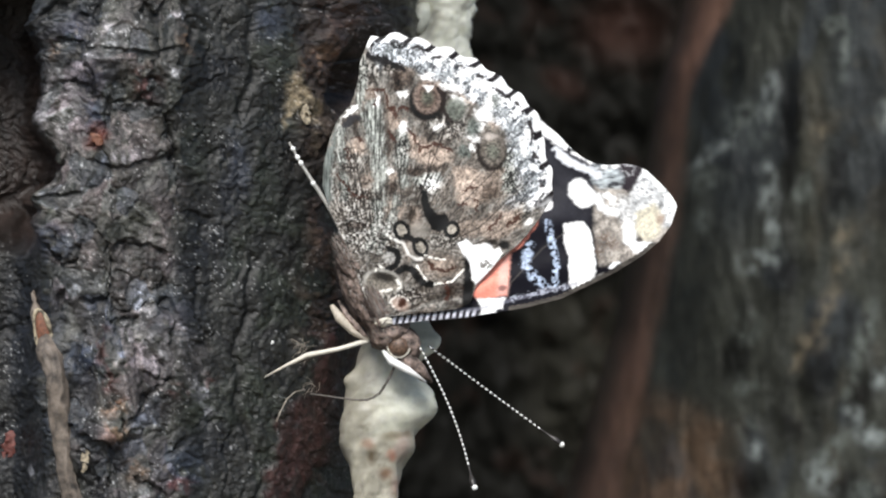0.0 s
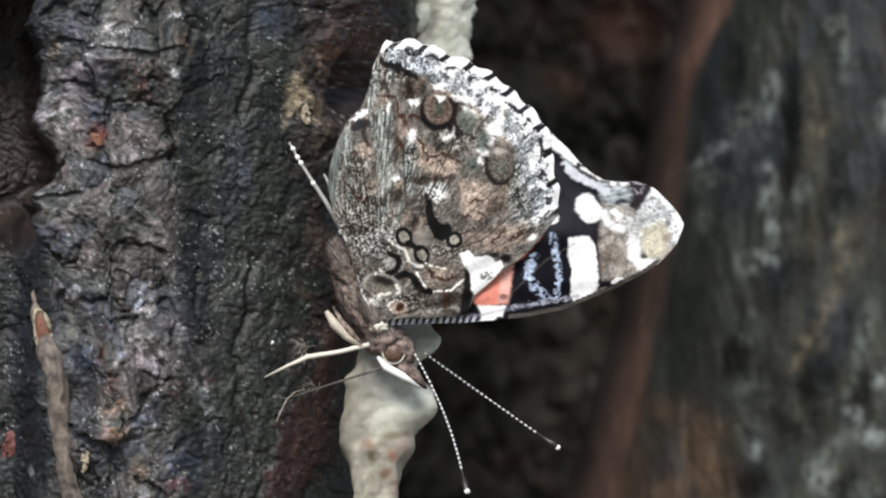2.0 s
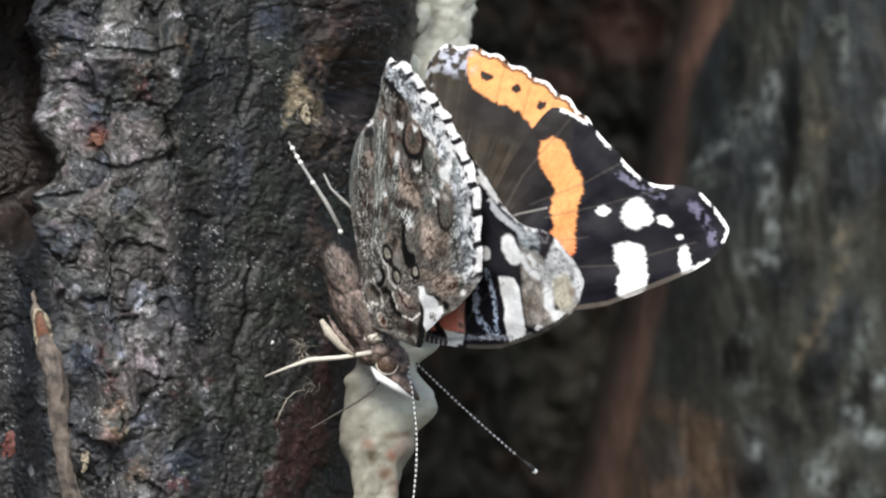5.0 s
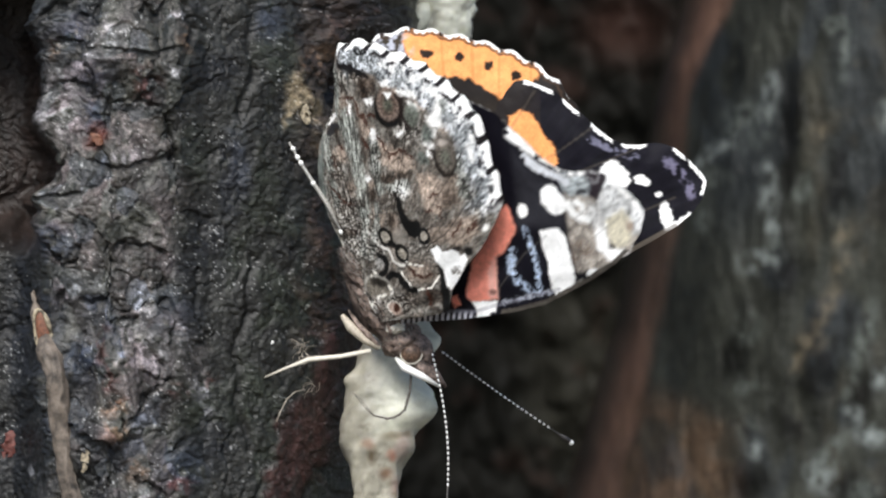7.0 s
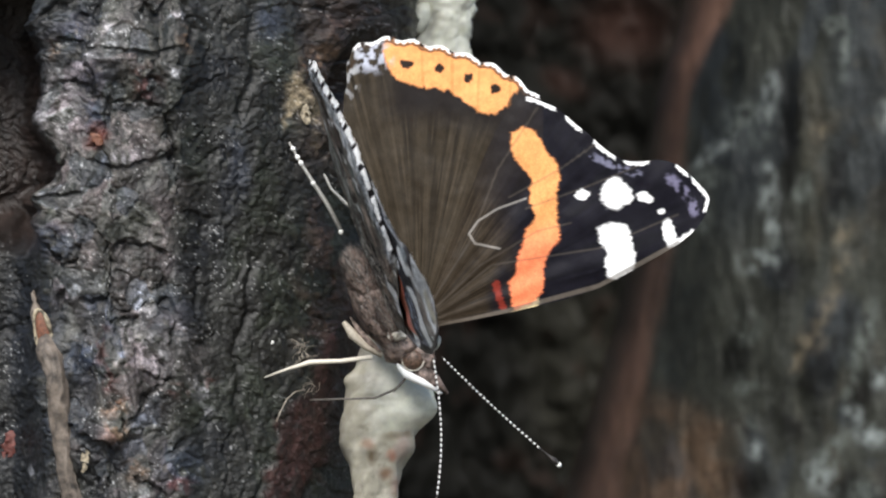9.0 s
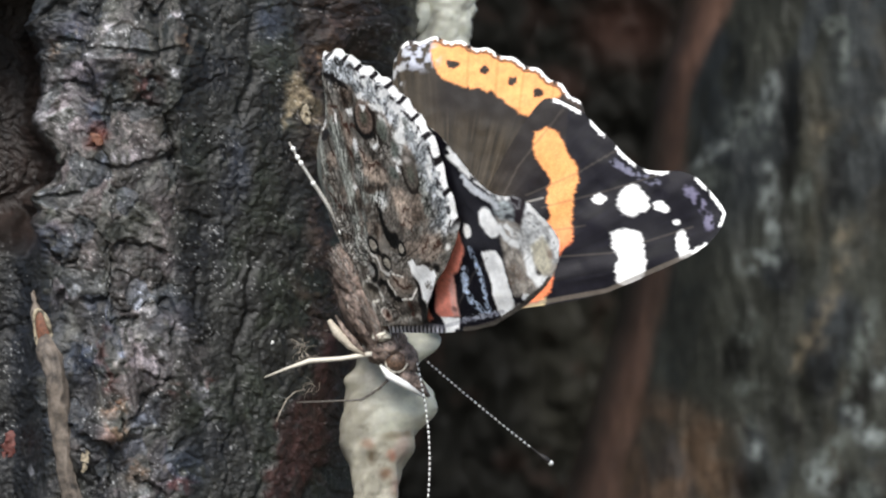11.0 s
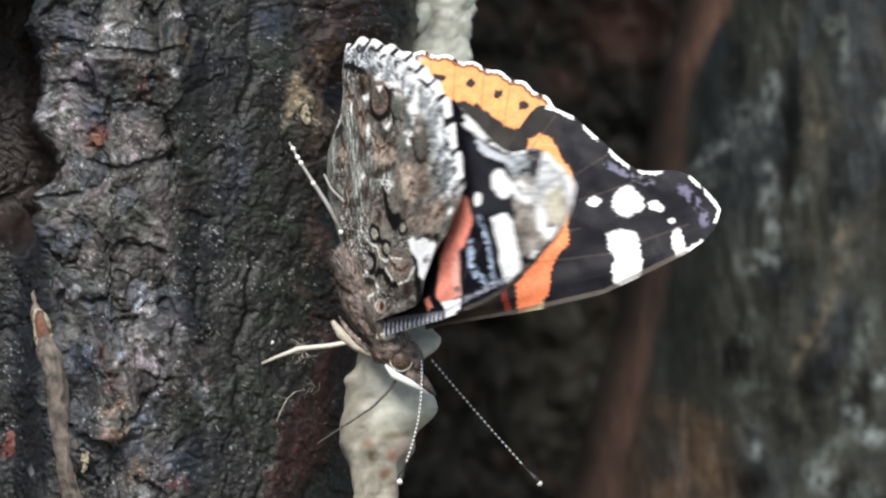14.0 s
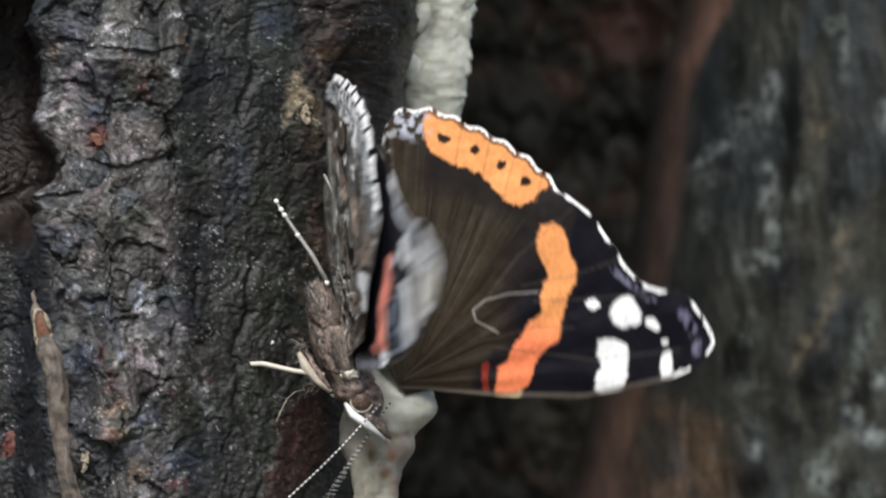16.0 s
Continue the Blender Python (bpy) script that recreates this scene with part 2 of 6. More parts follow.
    t = np.array([0.056, 0.057, 0.050]) * np.ones(x.shape)[..., None] * (0.75 + 0.75 * plate)[..., None]
    def stain_and_sheen(t, spots, colour, amount, lo=0.34, hi=0.58):
        m = np.zeros(x.shape)
        for c in spots:
            m = np.maximum(m, oval(mx, my, *c, 0.75))
        m = (amount * m * step(lo, hi, fbm(mx / 10, my / 12, 3, 88)))[..., None]
        return t * (1 - m) + m * np.array(colour)
    grey = (step(0.5, 0.66, fbm(wx / 40, wy / 55, 4, 61)) * plate)[..., None]
    t = t * (1 - 0.55 * grey) + 0.55 * grey * np.array([0.15, 0.145, 0.14])
    moss = (step(0.42, 0.62, fbm(wx / 60, wy / 90, 3, 71)) * step(300, 360, x))[..., None]
    t = t * (1 - 0.6 * moss) + 0.7 * moss * np.array([0.041, 0.049, 0.034])
    red = (step(0.46, 0.62, fbm(wx / 35, wy / 45, 3, 79)) * step(500, 570, x))[..., None]
    red = np.maximum(red, 0.7 * torn[..., None])
    t = t * (1 - 0.8 * red) + 0.8 * red * np.array([0.085, 0.055, 0.043])
    t = stain_and_sheen(t, ((160, 640, 30, 44, 0), (60, 420, 40, 30, 0), (105, 425, 40, 30, 0), (60, 620, 44, 60, 0), (140, 60, 40, 40, 0), (165, 140, 44, 40, 0), (180, 215, 24, 40, 0), (185, 550, 30, 26, 0), (320, 570, 34, 44, 0), (420, 300, 20, 60, 0), (60, 560, 50, 50, 0),
                  (330, 820, 40, 40, 0), (470, 40, 20, 30, 0)), (0.070, 0.082, 0.106), 0.85, 0.22, 0.45)
    t = stain_and_sheen(t, ((30, 590, 70, 90, 0), (30, 800, 80, 110, 0), (150, 715, 22, 50, 0), (175, 800, 26, 60, 10), (190, 860, 34, 30, 0), (70, 690, 34, 40, 0), (385, 130, 36, 34, 0), (120, 690, 14, 60, 0), (370, 430, 34, 60, 0), (90, 100, 30, 60, 0), (385, 780, 24, 40, 0), (330, 470, 30, 30, 0), (408, 335, 16, 60, 0),
                  (90, 780, 40, 50, 0), (25, 500, 40, 60, 0), (30, 690, 40, 70, 0), (40, 860, 50, 40, 0), (175, 770, 20, 40, 0), (112, 545, 14, 50, 0), (225, 845, 16, 50, 0), (300, 720, 14, 34, 0)), (0.020, 0.023, 0.029), 0.85, 0.2, 0.42)
    t = stain_and_sheen(t, ((100, 180, 38, 50, 0), (120, 245, 40, 30, 0), (130, 330, 44, 30, 0), (125, 372, 36, 26, 0), (165, 432, 14, 30, 0), (225, 75, 34, 34, 0), (235, 235, 34, 44, 0), (195, 340, 22, 24, 0), (215, 375, 20, 22, 0), (150, 470, 22, 16, 0), (255, 700, 44, 44, 0),
                  (300, 430, 26, 50, 0), (240, 610, 30, 24, 0), (238, 585, 26, 26, 0), (245, 660, 40, 40, 0), (215, 780, 24, 30, 0), (255, 770, 30, 30, 0), (270, 720, 34, 30, 0), (350, 640, 18, 44, 0), (250, 500, 34, 30, 0), (320, 600, 24, 40, 0), (245, 850, 26, 40, 0)), (0.19, 0.18, 0.172), 0.9, 0.26, 0.5)
    # plate highlights painted into the tone, pale ones first, then white
    t = stain_and_sheen(t, ((278, 636, 30, 32, 0), (264, 540, 16, 34, 0), (138, 512, 26, 22, 0), (192, 500, 20, 14, 0), (182, 545, 26, 14, 0), (362, 688, 14, 24, 0), (372, 736, 12, 16, 0), (160, 125, 40, 16, -25), (200, 70, 12, 28, 0), (225, 284, 40, 10, -18), (260, 866, 24, 24, 0),
                  (330, 30, 34, 10, -25), (320, 132, 8, 12, 0), (240, 590, 16, 22, 0), (240, 630, 18, 16, 0), (112, 210, 30, 36, 0), (95, 165, 22, 24, 0), (135, 148, 24, 18, 0), (250, 735, 20, 16, 0)), (0.34, 0.34, 0.345), 0.85)
    t = stain_and_sheen(t, ((76, 190, 13, 17, 0), (322, 36, 26, 7, -25), (318, 134, 5, 9, 0), (372, 738, 6, 7, 0), (282, 744, 5, 10, 0), (262, 538, 7, 18, 0), (285, 628, 14, 16, 0), (46, 834, 5, 10, -30)), (0.62, 0.62, 0.62), 0.8, 0.42, 0.6)
    t = stain_and_sheen(t, ((272, 158, 22, 30, 0), (190, 578, 16, 10, 0), (192, 620, 10, 24, 0), (205, 660, 10, 26, 0), (60, 370, 16, 30, 0), (320, 690, 16, 10, 0), (375, 668, 10, 12, 0), (60, 280, 14, 30, 0), (330, 850, 20, 14, 0)), (0.15, 0.06, 0.05), 0.7)
    t = stain_and_sheen(t, ((336, 75, 12, 24, 0), (212, 712, 18, 18, 0), (222, 760, 18, 22, 0), (252, 826, 16, 26, 0), (112, 90, 10, 16, 0), (515, 145, 12, 20, 0), (556, 96, 22, 24, 0), (530, 118, 14, 16, 0)), (0.24, 0.17, 0.115), 0.75)
    tan = (oval(mx, my, 528, 190, 18, 46, -20, 0.6) + 0.8 * oval(mx, my, 510, 140, 10, 16, 0, 0.7) + 0.6 * oval(mx, my, 572, 262, 14, 18, 0, 0.7) + 0.5 * oval(mx, my, 540, 260, 10, 18, 0, 0.7)) * step(0.36, 0.6, fbm(x / 6, y / 8, 3, 86))
    tan = np.clip(tan, 0, 1)[..., None]
    t = t * (1 - 0.8 * tan) + 0.8 * tan * np.array([0.25, 0.215, 0.155])
    scrap = (inside(mx, my, [(502, 128), (512, 138), (556, 202), (540, 212), (508, 204), (496, 236)], 5) * (0.35 + 0.65 * fbm(x / 4, y / 12, 3, 94)))[..., None]
    t = t * (1 - scrap) + scrap * np.array([0.34, 0.29, 0.2])
    bare = oval(mx, my, 182, 248, 20, 22, 20, 0.5)[..., None]
    t = t * (1 - 0.8 * bare) + 0.8 * bare * np.array([0.15, 0.052, 0.034])
    t = t * k[..., None]
    # flakes of the weathered plates differ in tint and paleness
    hue = np.stack([np.interp(gval, [0, 0.35, 0.6, 1], u) for u in ((0.9, 1.0, 1.1, 1.0), (0.98, 1.02, 0.98, 1.02), (1.16, 0.96, 1.0, 0.98))], -1)
    t = t * (1 + plate[..., None] * (hue * (0.5 + 0.5 * val + 0.4 * bval)[..., None] - 1)) * np.array([1.0, 1.0, 1.04])
    # smooth red inner bark
    inner = smooth_red[..., None]
    inner = inner * (0.5 + 0.5 * step(0.3, 0.5, fbm(mx / 14, my / 20, 3, 85)))[..., None]
    t = t * (1 - 0.9 * inner) + 0.9 * inner * np.array([0.078, 0.034, 0.029]) * (0.15 + 1.6 * fbm(mx / 9, my / 15, 4, 83))[..., None]
    # rusty bark in the recess down the near side, with shade painted in
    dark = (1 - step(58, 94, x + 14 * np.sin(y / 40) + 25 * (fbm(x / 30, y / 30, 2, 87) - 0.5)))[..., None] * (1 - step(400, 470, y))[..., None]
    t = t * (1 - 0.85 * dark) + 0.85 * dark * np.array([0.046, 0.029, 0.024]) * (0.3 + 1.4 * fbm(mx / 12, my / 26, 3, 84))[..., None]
    # pale flecks and small glints of resin and grit, painted into the tone
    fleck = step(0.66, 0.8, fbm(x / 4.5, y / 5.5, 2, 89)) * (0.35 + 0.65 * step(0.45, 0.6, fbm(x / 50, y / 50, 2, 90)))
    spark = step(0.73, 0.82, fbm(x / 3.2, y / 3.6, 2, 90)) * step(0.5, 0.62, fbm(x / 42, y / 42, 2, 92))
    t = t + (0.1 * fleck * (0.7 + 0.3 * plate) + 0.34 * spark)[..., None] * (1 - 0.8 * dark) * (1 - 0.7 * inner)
    # crevice shade painted into the tone: ledges, plate cracks and the furrow
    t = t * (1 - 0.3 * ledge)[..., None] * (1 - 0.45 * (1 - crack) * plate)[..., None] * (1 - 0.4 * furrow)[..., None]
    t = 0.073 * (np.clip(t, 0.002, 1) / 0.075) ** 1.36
    return h, np.clip(t * 0.365, 0.003, 0.9)


def bark_at(x, y, out=0.0):
    """A point on the front stem's bark, out units proud of it."""
    h, tone = bark_relief(np.array([[float(x)]]), np.array([[float(y)]]))
    return P(x, y, float(np.interp(x, FRONT_X, FRONT_D)) + float(h[0, 0]) + out)


def stem_mesh():
    fx = np.concatenate([np.linspace(-1200, -80, 25)[:-1], np.linspace(-80, 668, 374)])
    fd = np.interp(fx, FRONT_X, FRONT_D)
    fd = np.convolve(np.pad(fd, 6, mode="edge"), np.ones(13) / 13, "valid")
    s = np.linspace(0, 1, 60)[1:-1]
    bx, bd = np.interp(s, np.linspace(0, 1, 9), BACK_X), np.interp(s, np.linspace(0, 1, 9), BACK_D)
    lx, ld = np.concatenate([fx, bx]), np.concatenate([fd, bd])
    ys = spread_steps(-60, 942, 500, -70000, (EYE_Z / U) + CY, 24)
    nx, nd = np.gradient(ld), -np.gradient(lx)
    nl = np.hypot(nx, nd)
    nx, nd = -nx / nl, -nd / nl
    X, Y = np.meshgrid(lx, ys)
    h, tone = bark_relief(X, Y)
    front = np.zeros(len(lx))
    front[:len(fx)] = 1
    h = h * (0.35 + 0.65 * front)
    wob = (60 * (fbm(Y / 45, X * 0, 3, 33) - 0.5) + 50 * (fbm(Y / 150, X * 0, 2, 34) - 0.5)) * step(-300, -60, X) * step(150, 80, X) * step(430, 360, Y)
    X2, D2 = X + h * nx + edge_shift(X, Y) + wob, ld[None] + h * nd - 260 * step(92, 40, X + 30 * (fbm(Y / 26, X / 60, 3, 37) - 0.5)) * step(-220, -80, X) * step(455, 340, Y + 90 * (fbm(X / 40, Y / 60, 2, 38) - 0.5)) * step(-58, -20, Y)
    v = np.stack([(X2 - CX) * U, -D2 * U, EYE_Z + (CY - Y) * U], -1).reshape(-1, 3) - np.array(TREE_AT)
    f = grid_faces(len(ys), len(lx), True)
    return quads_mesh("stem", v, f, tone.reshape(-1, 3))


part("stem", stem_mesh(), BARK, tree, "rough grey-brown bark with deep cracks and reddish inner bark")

# the stem behind, seen 1.38 times smaller
FAR = 1.38
LEFT_Y, LEFT_X = [-300, 0, 100, 200, 400, 600, 700, 882, 1200], [1300, 1234, 1205, 1188, 1154, 1120, 1094, 1046, 950]
OFF_S = [-10, 0, 12, 30, 60, 120, 250, 500, 900, 1500, 2200, 2200, 1200, 300, -10]
OFF_D = [-4300, -3650, -3500, -3380, -3250, -3080, -2920, -2800, -2720, -3000, -4500, -6500, -7500, -7000, -6200]


def back_tone(qx, qy, off):
    grain = fbm(qx / 6, qy / 13, 3, 92)
    k = (0.45 + 1.1 * fbm(qx / 26, qy / 60, 4, 91)) * (0.65 + 0.7 * grain)
    t = np.array([0.043, 0.046, 0.040]) * np.ones(qx.shape)[..., None]
    blue = np.clip(step(0.5, 0.68, fbm(qx / 60, qy / 120, 3, 93)) + 0.9 * step(1440, 1500, qx) * step(420, 330, qy) + oval(qx, qy, 1320, 280, 50, 120, 10, 0.8), 0, 1)[..., None]
    t = t * (1 - 0.75 * blue) + 0.75 * blue * np.array([0.036, 0.043, 0.052])
    tan = (step(0.54, 0.7, fbm(qx / 40, qy / 70, 3, 94)) * step(1380, 1450, qx))[..., None]
    t = t * (1 - 0.5 * tan) + 0.5 * tan * np.array([0.062, 0.056, 0.043])
    t = t * k[..., None]
    # dark ovals painted into the tone as the shade of deep bark pits
    pit_shade = sum(oval(qx, qy, *c, 0.8) for c in ((1445, 640, 32, 56, 15), (1405, 745, 46, 62, 10), (1300, 640, 30, 40, 0), (1300, 90, 18, 60, 0), (1395, 300, 18, 90, 5), (1480, 330, 20, 80, 10), (1330, 860, 40, 30, 0), (1490, 620, 18, 70, 15),
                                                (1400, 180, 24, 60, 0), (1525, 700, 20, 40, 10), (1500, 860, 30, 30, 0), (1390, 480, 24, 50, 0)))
    t = t * (1 - 0.8 * np.clip(pit_shade * step(0.25, 0.5, fbm(qx / 26, qy / 40, 3, 100)), 0, 1))[..., None]
    # lichen-pale flakes
    def flakes(spots, colour, amount, t):
        m = np.zeros(qx.shape)
        for c in spots:
            m = np.maximum(m, oval(qx, qy, *c, 0.9))
        m = (amount * m * step(0.34, 0.6, fbm(qx / 8, qy / 14, 3, 95)))[..., None]
        return t * (1 - m) + m * np.array(colour)
    t = flakes(((1363, 150, 13, 28, 0), (1356, 196, 14, 14, 0), (1362, 300, 12, 20, 0), (1362, 352, 15, 24, 0), (1366, 405, 14, 18, 0), (1278, 252, 26, 11, -25), (1243, 280, 26, 8, -25), (1340, 462, 34, 17, -10), (1543, 770, 26, 18, 20), (1452, 842, 24, 28, 0),
                (1562, 670, 18, 16, 0), (1566, 205, 12, 22, 0), (1335, 800, 12, 14, 0), (1512, 735, 14, 14, 0)), (0.29, 0.325, 0.335), 0.95, t)
    t = flakes(((1320, 215, 40, 34, 0), (1318, 185, 18, 12, 0), (1250, 315, 34, 18, 0), (1242, 388, 12, 22, 0), (1420, 336, 12, 30, 30), (1316, 686, 22, 14, 0), (1322, 765, 16, 18, 0), (1470, 805, 16, 40, 35), (1528, 600, 15, 66, 14), (1504, 680, 11, 30, 14),
                (1497, 90, 10, 50, 8), (1475, 40, 26, 14, 0), (1320, 580, 20, 24, 0), (1265, 800, 14, 18, 0), (1530, 870, 24, 18, 0), (1368, 440, 14, 20, 0)), (0.15, 0.17, 0.163), 0.85, t)
    t = flakes(((1432, 604, 24, 18, -20), (1462, 545, 13, 46, 28), (1490, 478, 14, 26, 10), (1410, 640, 10, 22, 10), (1492, 410, 12, 26, 20), (1452, 232, 14, 16, 0)), (0.16, 0.135, 0.10), 0.85, t)
    # reddish bare stripe along the edge, and a broad brown foot
    w = np.interp(qy, [0, 60, 120, 200, 300, 420, 600, 882], [54, 36, 24, 24, 36, 46, 36, 56])
    rag = 16 * (fbm(qx / 20, qy / 50, 3, 96) - 0.5)
    strip = (step(-14, 6, off) * (1 - step(w - 14, w + 18, off + rag)))[..., None]
    fade = np.interp(qy, [-100, 0, 110, 190, 260, 420, 520, 650, 740, 882], [1, 1, 1, 0.85, 0.55, 0.4, 0.45, 0.75, 0.85, 0.7])[..., None]
    bare = np.array([0.055, 0.047, 0.040]) * (1 - fade) + fade * np.array([0.36, 0.2, 0.15])
    t = t * (1 - 0.85 * strip) + 0.85 * strip * bare * (0.5 + fbm(qx / 12, qy / 60, 3, 97))[..., None]
    foot = (inside(qx, qy, [(1050, 900), (1100, 700), (1180, 715), (1240, 730), (1300, 760), (1290, 1000), (1000, 1000)], 40) * (0.35 + 0.65 * step(0.34, 0.6, fbm(qx / 34, qy / 60, 3, 98))))[..., None]
    t = t * (1 - 0.75 * foot) + 0.75 * foot * np.array([0.135, 0.085, 0.056]) * (0.5 + grain)[..., None]
    return np.clip(t * np.array([0.70, 0.70, 0.67]), 0.004, 0.9)


def back_stem_mesh():
    s = np.concatenate([np.linspace(0, 9, 380), np.linspace(9, 14, 40)[1:-1]])
    so, sd = np.interp(s, range(15), OFF_S), np.interp(s, range(15), OFF_D)
    qys = spread_steps(-120, 1000, 260, -52000, 441 + EYE_Z / U / FAR, 14)
    S, QY = np.meshgrid(so, qys)
    QX = S + np.interp(QY, LEFT_Y, LEFT_X)
    h = 36 * (fbm(QX / 50, QY / 180, 3, 101) - 0.5) * 2 + 14 * (fbm(QX / 9, QY / 30, 3, 103) - 0.5)
    D = sd[None] + h
    away = 1 - np.clip(sd[None], -3700, 0) * U / REACH
    X, Y = CX + (QX - CX) * away, CY + (QY - CY) * FAR
    v = np.stack([(X - CX) * U, -D * U, EYE_Z + (CY - Y) * U], -1).reshape(-1, 3) - np.array(TREE_AT)
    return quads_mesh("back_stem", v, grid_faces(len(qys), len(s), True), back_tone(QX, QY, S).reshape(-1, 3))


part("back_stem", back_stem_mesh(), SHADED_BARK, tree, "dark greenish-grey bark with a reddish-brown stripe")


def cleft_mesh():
    """Wood that closes the cleft between the stems, painted dark for its deep shade."""
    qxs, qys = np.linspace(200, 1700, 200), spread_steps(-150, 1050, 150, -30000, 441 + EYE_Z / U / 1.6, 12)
    QX, QY = np.meshgrid(qxs, qys)
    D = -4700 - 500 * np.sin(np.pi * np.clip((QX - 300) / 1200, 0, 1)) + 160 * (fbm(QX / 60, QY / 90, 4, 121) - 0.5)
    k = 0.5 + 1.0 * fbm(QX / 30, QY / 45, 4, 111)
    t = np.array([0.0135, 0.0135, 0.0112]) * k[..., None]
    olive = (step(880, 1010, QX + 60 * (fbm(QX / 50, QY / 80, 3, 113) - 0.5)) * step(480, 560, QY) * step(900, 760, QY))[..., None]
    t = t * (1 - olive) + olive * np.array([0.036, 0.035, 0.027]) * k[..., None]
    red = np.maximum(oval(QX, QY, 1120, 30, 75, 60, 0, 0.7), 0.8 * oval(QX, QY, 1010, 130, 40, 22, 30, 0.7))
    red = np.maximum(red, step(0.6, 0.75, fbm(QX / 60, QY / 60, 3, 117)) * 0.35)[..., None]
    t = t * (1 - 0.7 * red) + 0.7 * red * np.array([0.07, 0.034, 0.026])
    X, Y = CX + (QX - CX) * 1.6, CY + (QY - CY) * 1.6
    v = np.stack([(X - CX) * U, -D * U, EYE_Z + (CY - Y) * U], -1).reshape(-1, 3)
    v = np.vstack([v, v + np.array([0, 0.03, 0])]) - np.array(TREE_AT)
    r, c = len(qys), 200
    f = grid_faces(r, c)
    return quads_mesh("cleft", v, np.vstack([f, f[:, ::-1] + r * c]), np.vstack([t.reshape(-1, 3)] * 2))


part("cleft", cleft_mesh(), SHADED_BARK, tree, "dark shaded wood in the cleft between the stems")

# ---- pale resin flow on the bark ----
RY = [-200, 0, 60, 120, 175, 200, 300, 540, 600, 640, 690, 725, 750, 768, 785, 805, 830, 850, 880, 1000]
RX = [800, 790, 784, 768, 768, 765, 760, 742, 700, 682, 676, 676, 672, 664, 676, 674, 668, 668, 672, 660]
RW = [52, 58, 50, 66, 64, 52, 40, 34, 50, 54, 58, 62, 64, 62, 66, 62, 46, 46, 36, 38]


def resin_mesh():
    ys, ang = np.linspace(-200, 1000, 420), np.linspace(0, 2 * np.pi, 110, endpoint=False)
    A, Y = np.meshgrid(ang, ys)
    cx, w = np.interp(Y, RY, RX), np.interp(Y, RY, RW)
    for _ in range(8):
        w = 0.5 * w + 0.25 * (np.roll(w, 3, 0) + np.roll(w, -3, 0))
        cx = 0.5 * cx + 0.25 * (np.roll(cx, 4, 0) + np.roll(cx, -4, 0))
    px, py = np.cos(A) * 1.3 + 40, np.sin(A) * 1.3
    n = fbm(px, py + Y / 60, 3, 131)
    f1 = cells(px + 3, py + Y / 40, 137)[0]
    r = w * (0.95 + 0.36 * (n - 0.45)) + 7 * (0.55 - f1) + step(560, 640, Y) * 9 * (fbm(px * 2.2, py * 2.2 + Y / 22, 3, 157) - 0.5) + 1.2 * (fbm(px * 4, Y / 9, 2, 141) - 0.5)
    crown = 1 - step(180, 240, Y)
    r = r + crown * 9 * (fbm(px * 3, Y / 11, 2, 143) - 0.4)
    back = np.interp(Y, [-200, 400, 570, 670], [-900, -880, -140, -100])
    for _ in range(10):
        back = 0.5 * back + 0.25 * (np.roll(back, 6, 0) + np.roll(back, -6, 0))
    back[:12], back[-12:] = -900, -100
    # two swellings on the side of the cleft
    for high, a0, y0, wide, tall in ((47, 0.4, 722, 0.85, 44), (40, 0.3, 614, 0.7, 28), (12, 2.9, 676, 0.5, 14), (9, 0.6, 800, 0.6, 24)):
        turn = (A - a0 + np.pi) % (2 * np.pi) - np.pi
        r = r + high * np.exp(-(turn / wide) ** 2 - np.abs((Y + 14 * (n - 0.45) - y0) / tall) ** 2.6)
    X, D = cx - 6 + r * np.cos(A), back + 0.75 * r * np.sin(A)
    k = 0.8 + 0.4 * fbm(X / 18, Y / 18, 4, 139)
    t = np.array([0.62, 0.62, 0.53]) * k[..., None]
    bx, by = X + 8 * (fbm(X / 14, Y / 14, 3, 149) - 0.5), Y + 8 * (fbm(X / 14, Y / 14, 3, 150) - 0.5)
    thin = np.maximum(step(700, 630, bx + 30 * (fbm(X / 30, Y / 30, 2, 155) - 0.5)) * step(560, 620, Y), step(755, 790, by))[..., None]
    t = t * (1 - 0.8 * thin) + 0.8 * thin * np.array([0.275, 0.25, 0.2]) * k[..., None]
    for amount, c, rgb in ((0.8, (700, 775, 26, 8, -8, 0.7), (0.16, 0.13, 0.08)), (0.8, (656, 812, 8, 14, 0, 0.8), (0.14, 0.10, 0.06)), (0.6, (648, 790, 10, 8, 0, 0.8), (0.3, 0.15, 0.1)), (0.85, (692, 812, 8, 9, 0, 0.8), (0.4, 0.15, 0.1)),
                           (0.85, (682, 845, 11, 10, 0, 0.8), (0.18, 0.10, 0.06)), (0.6, (712, 796, 12, 20, 20, 0.9), (0.38, 0.27, 0.24)), (0.5, (700, 868, 10, 14, 0, 0.9), (0.3, 0.16, 0.14))):
        m = (amount * oval(bx, by, *c))[..., None]
        t = t * (1 - m) + m * np.array(rgb)
    t = t * (1 - 0.5 * oval(X, Y, 762, 35, 9, 22, 20, 0.6)[..., None])
    dirt = (step(0.62, 0.74, fbm(X / 10, Y / 10, 3, 151)) * step(0.5, 0.6, fbm(X / 60, Y / 60, 2, 153)))[..., None]
    t = t * (1 - 0.5 * dirt) + 0.5 * dirt * np.array([0.2, 0.19, 0.15])
    X, Y = CX + (X - CX) * (1 - (back + 150) * U / REACH), CY + (Y - CY) * (1 - (back + 150) * U / REACH)
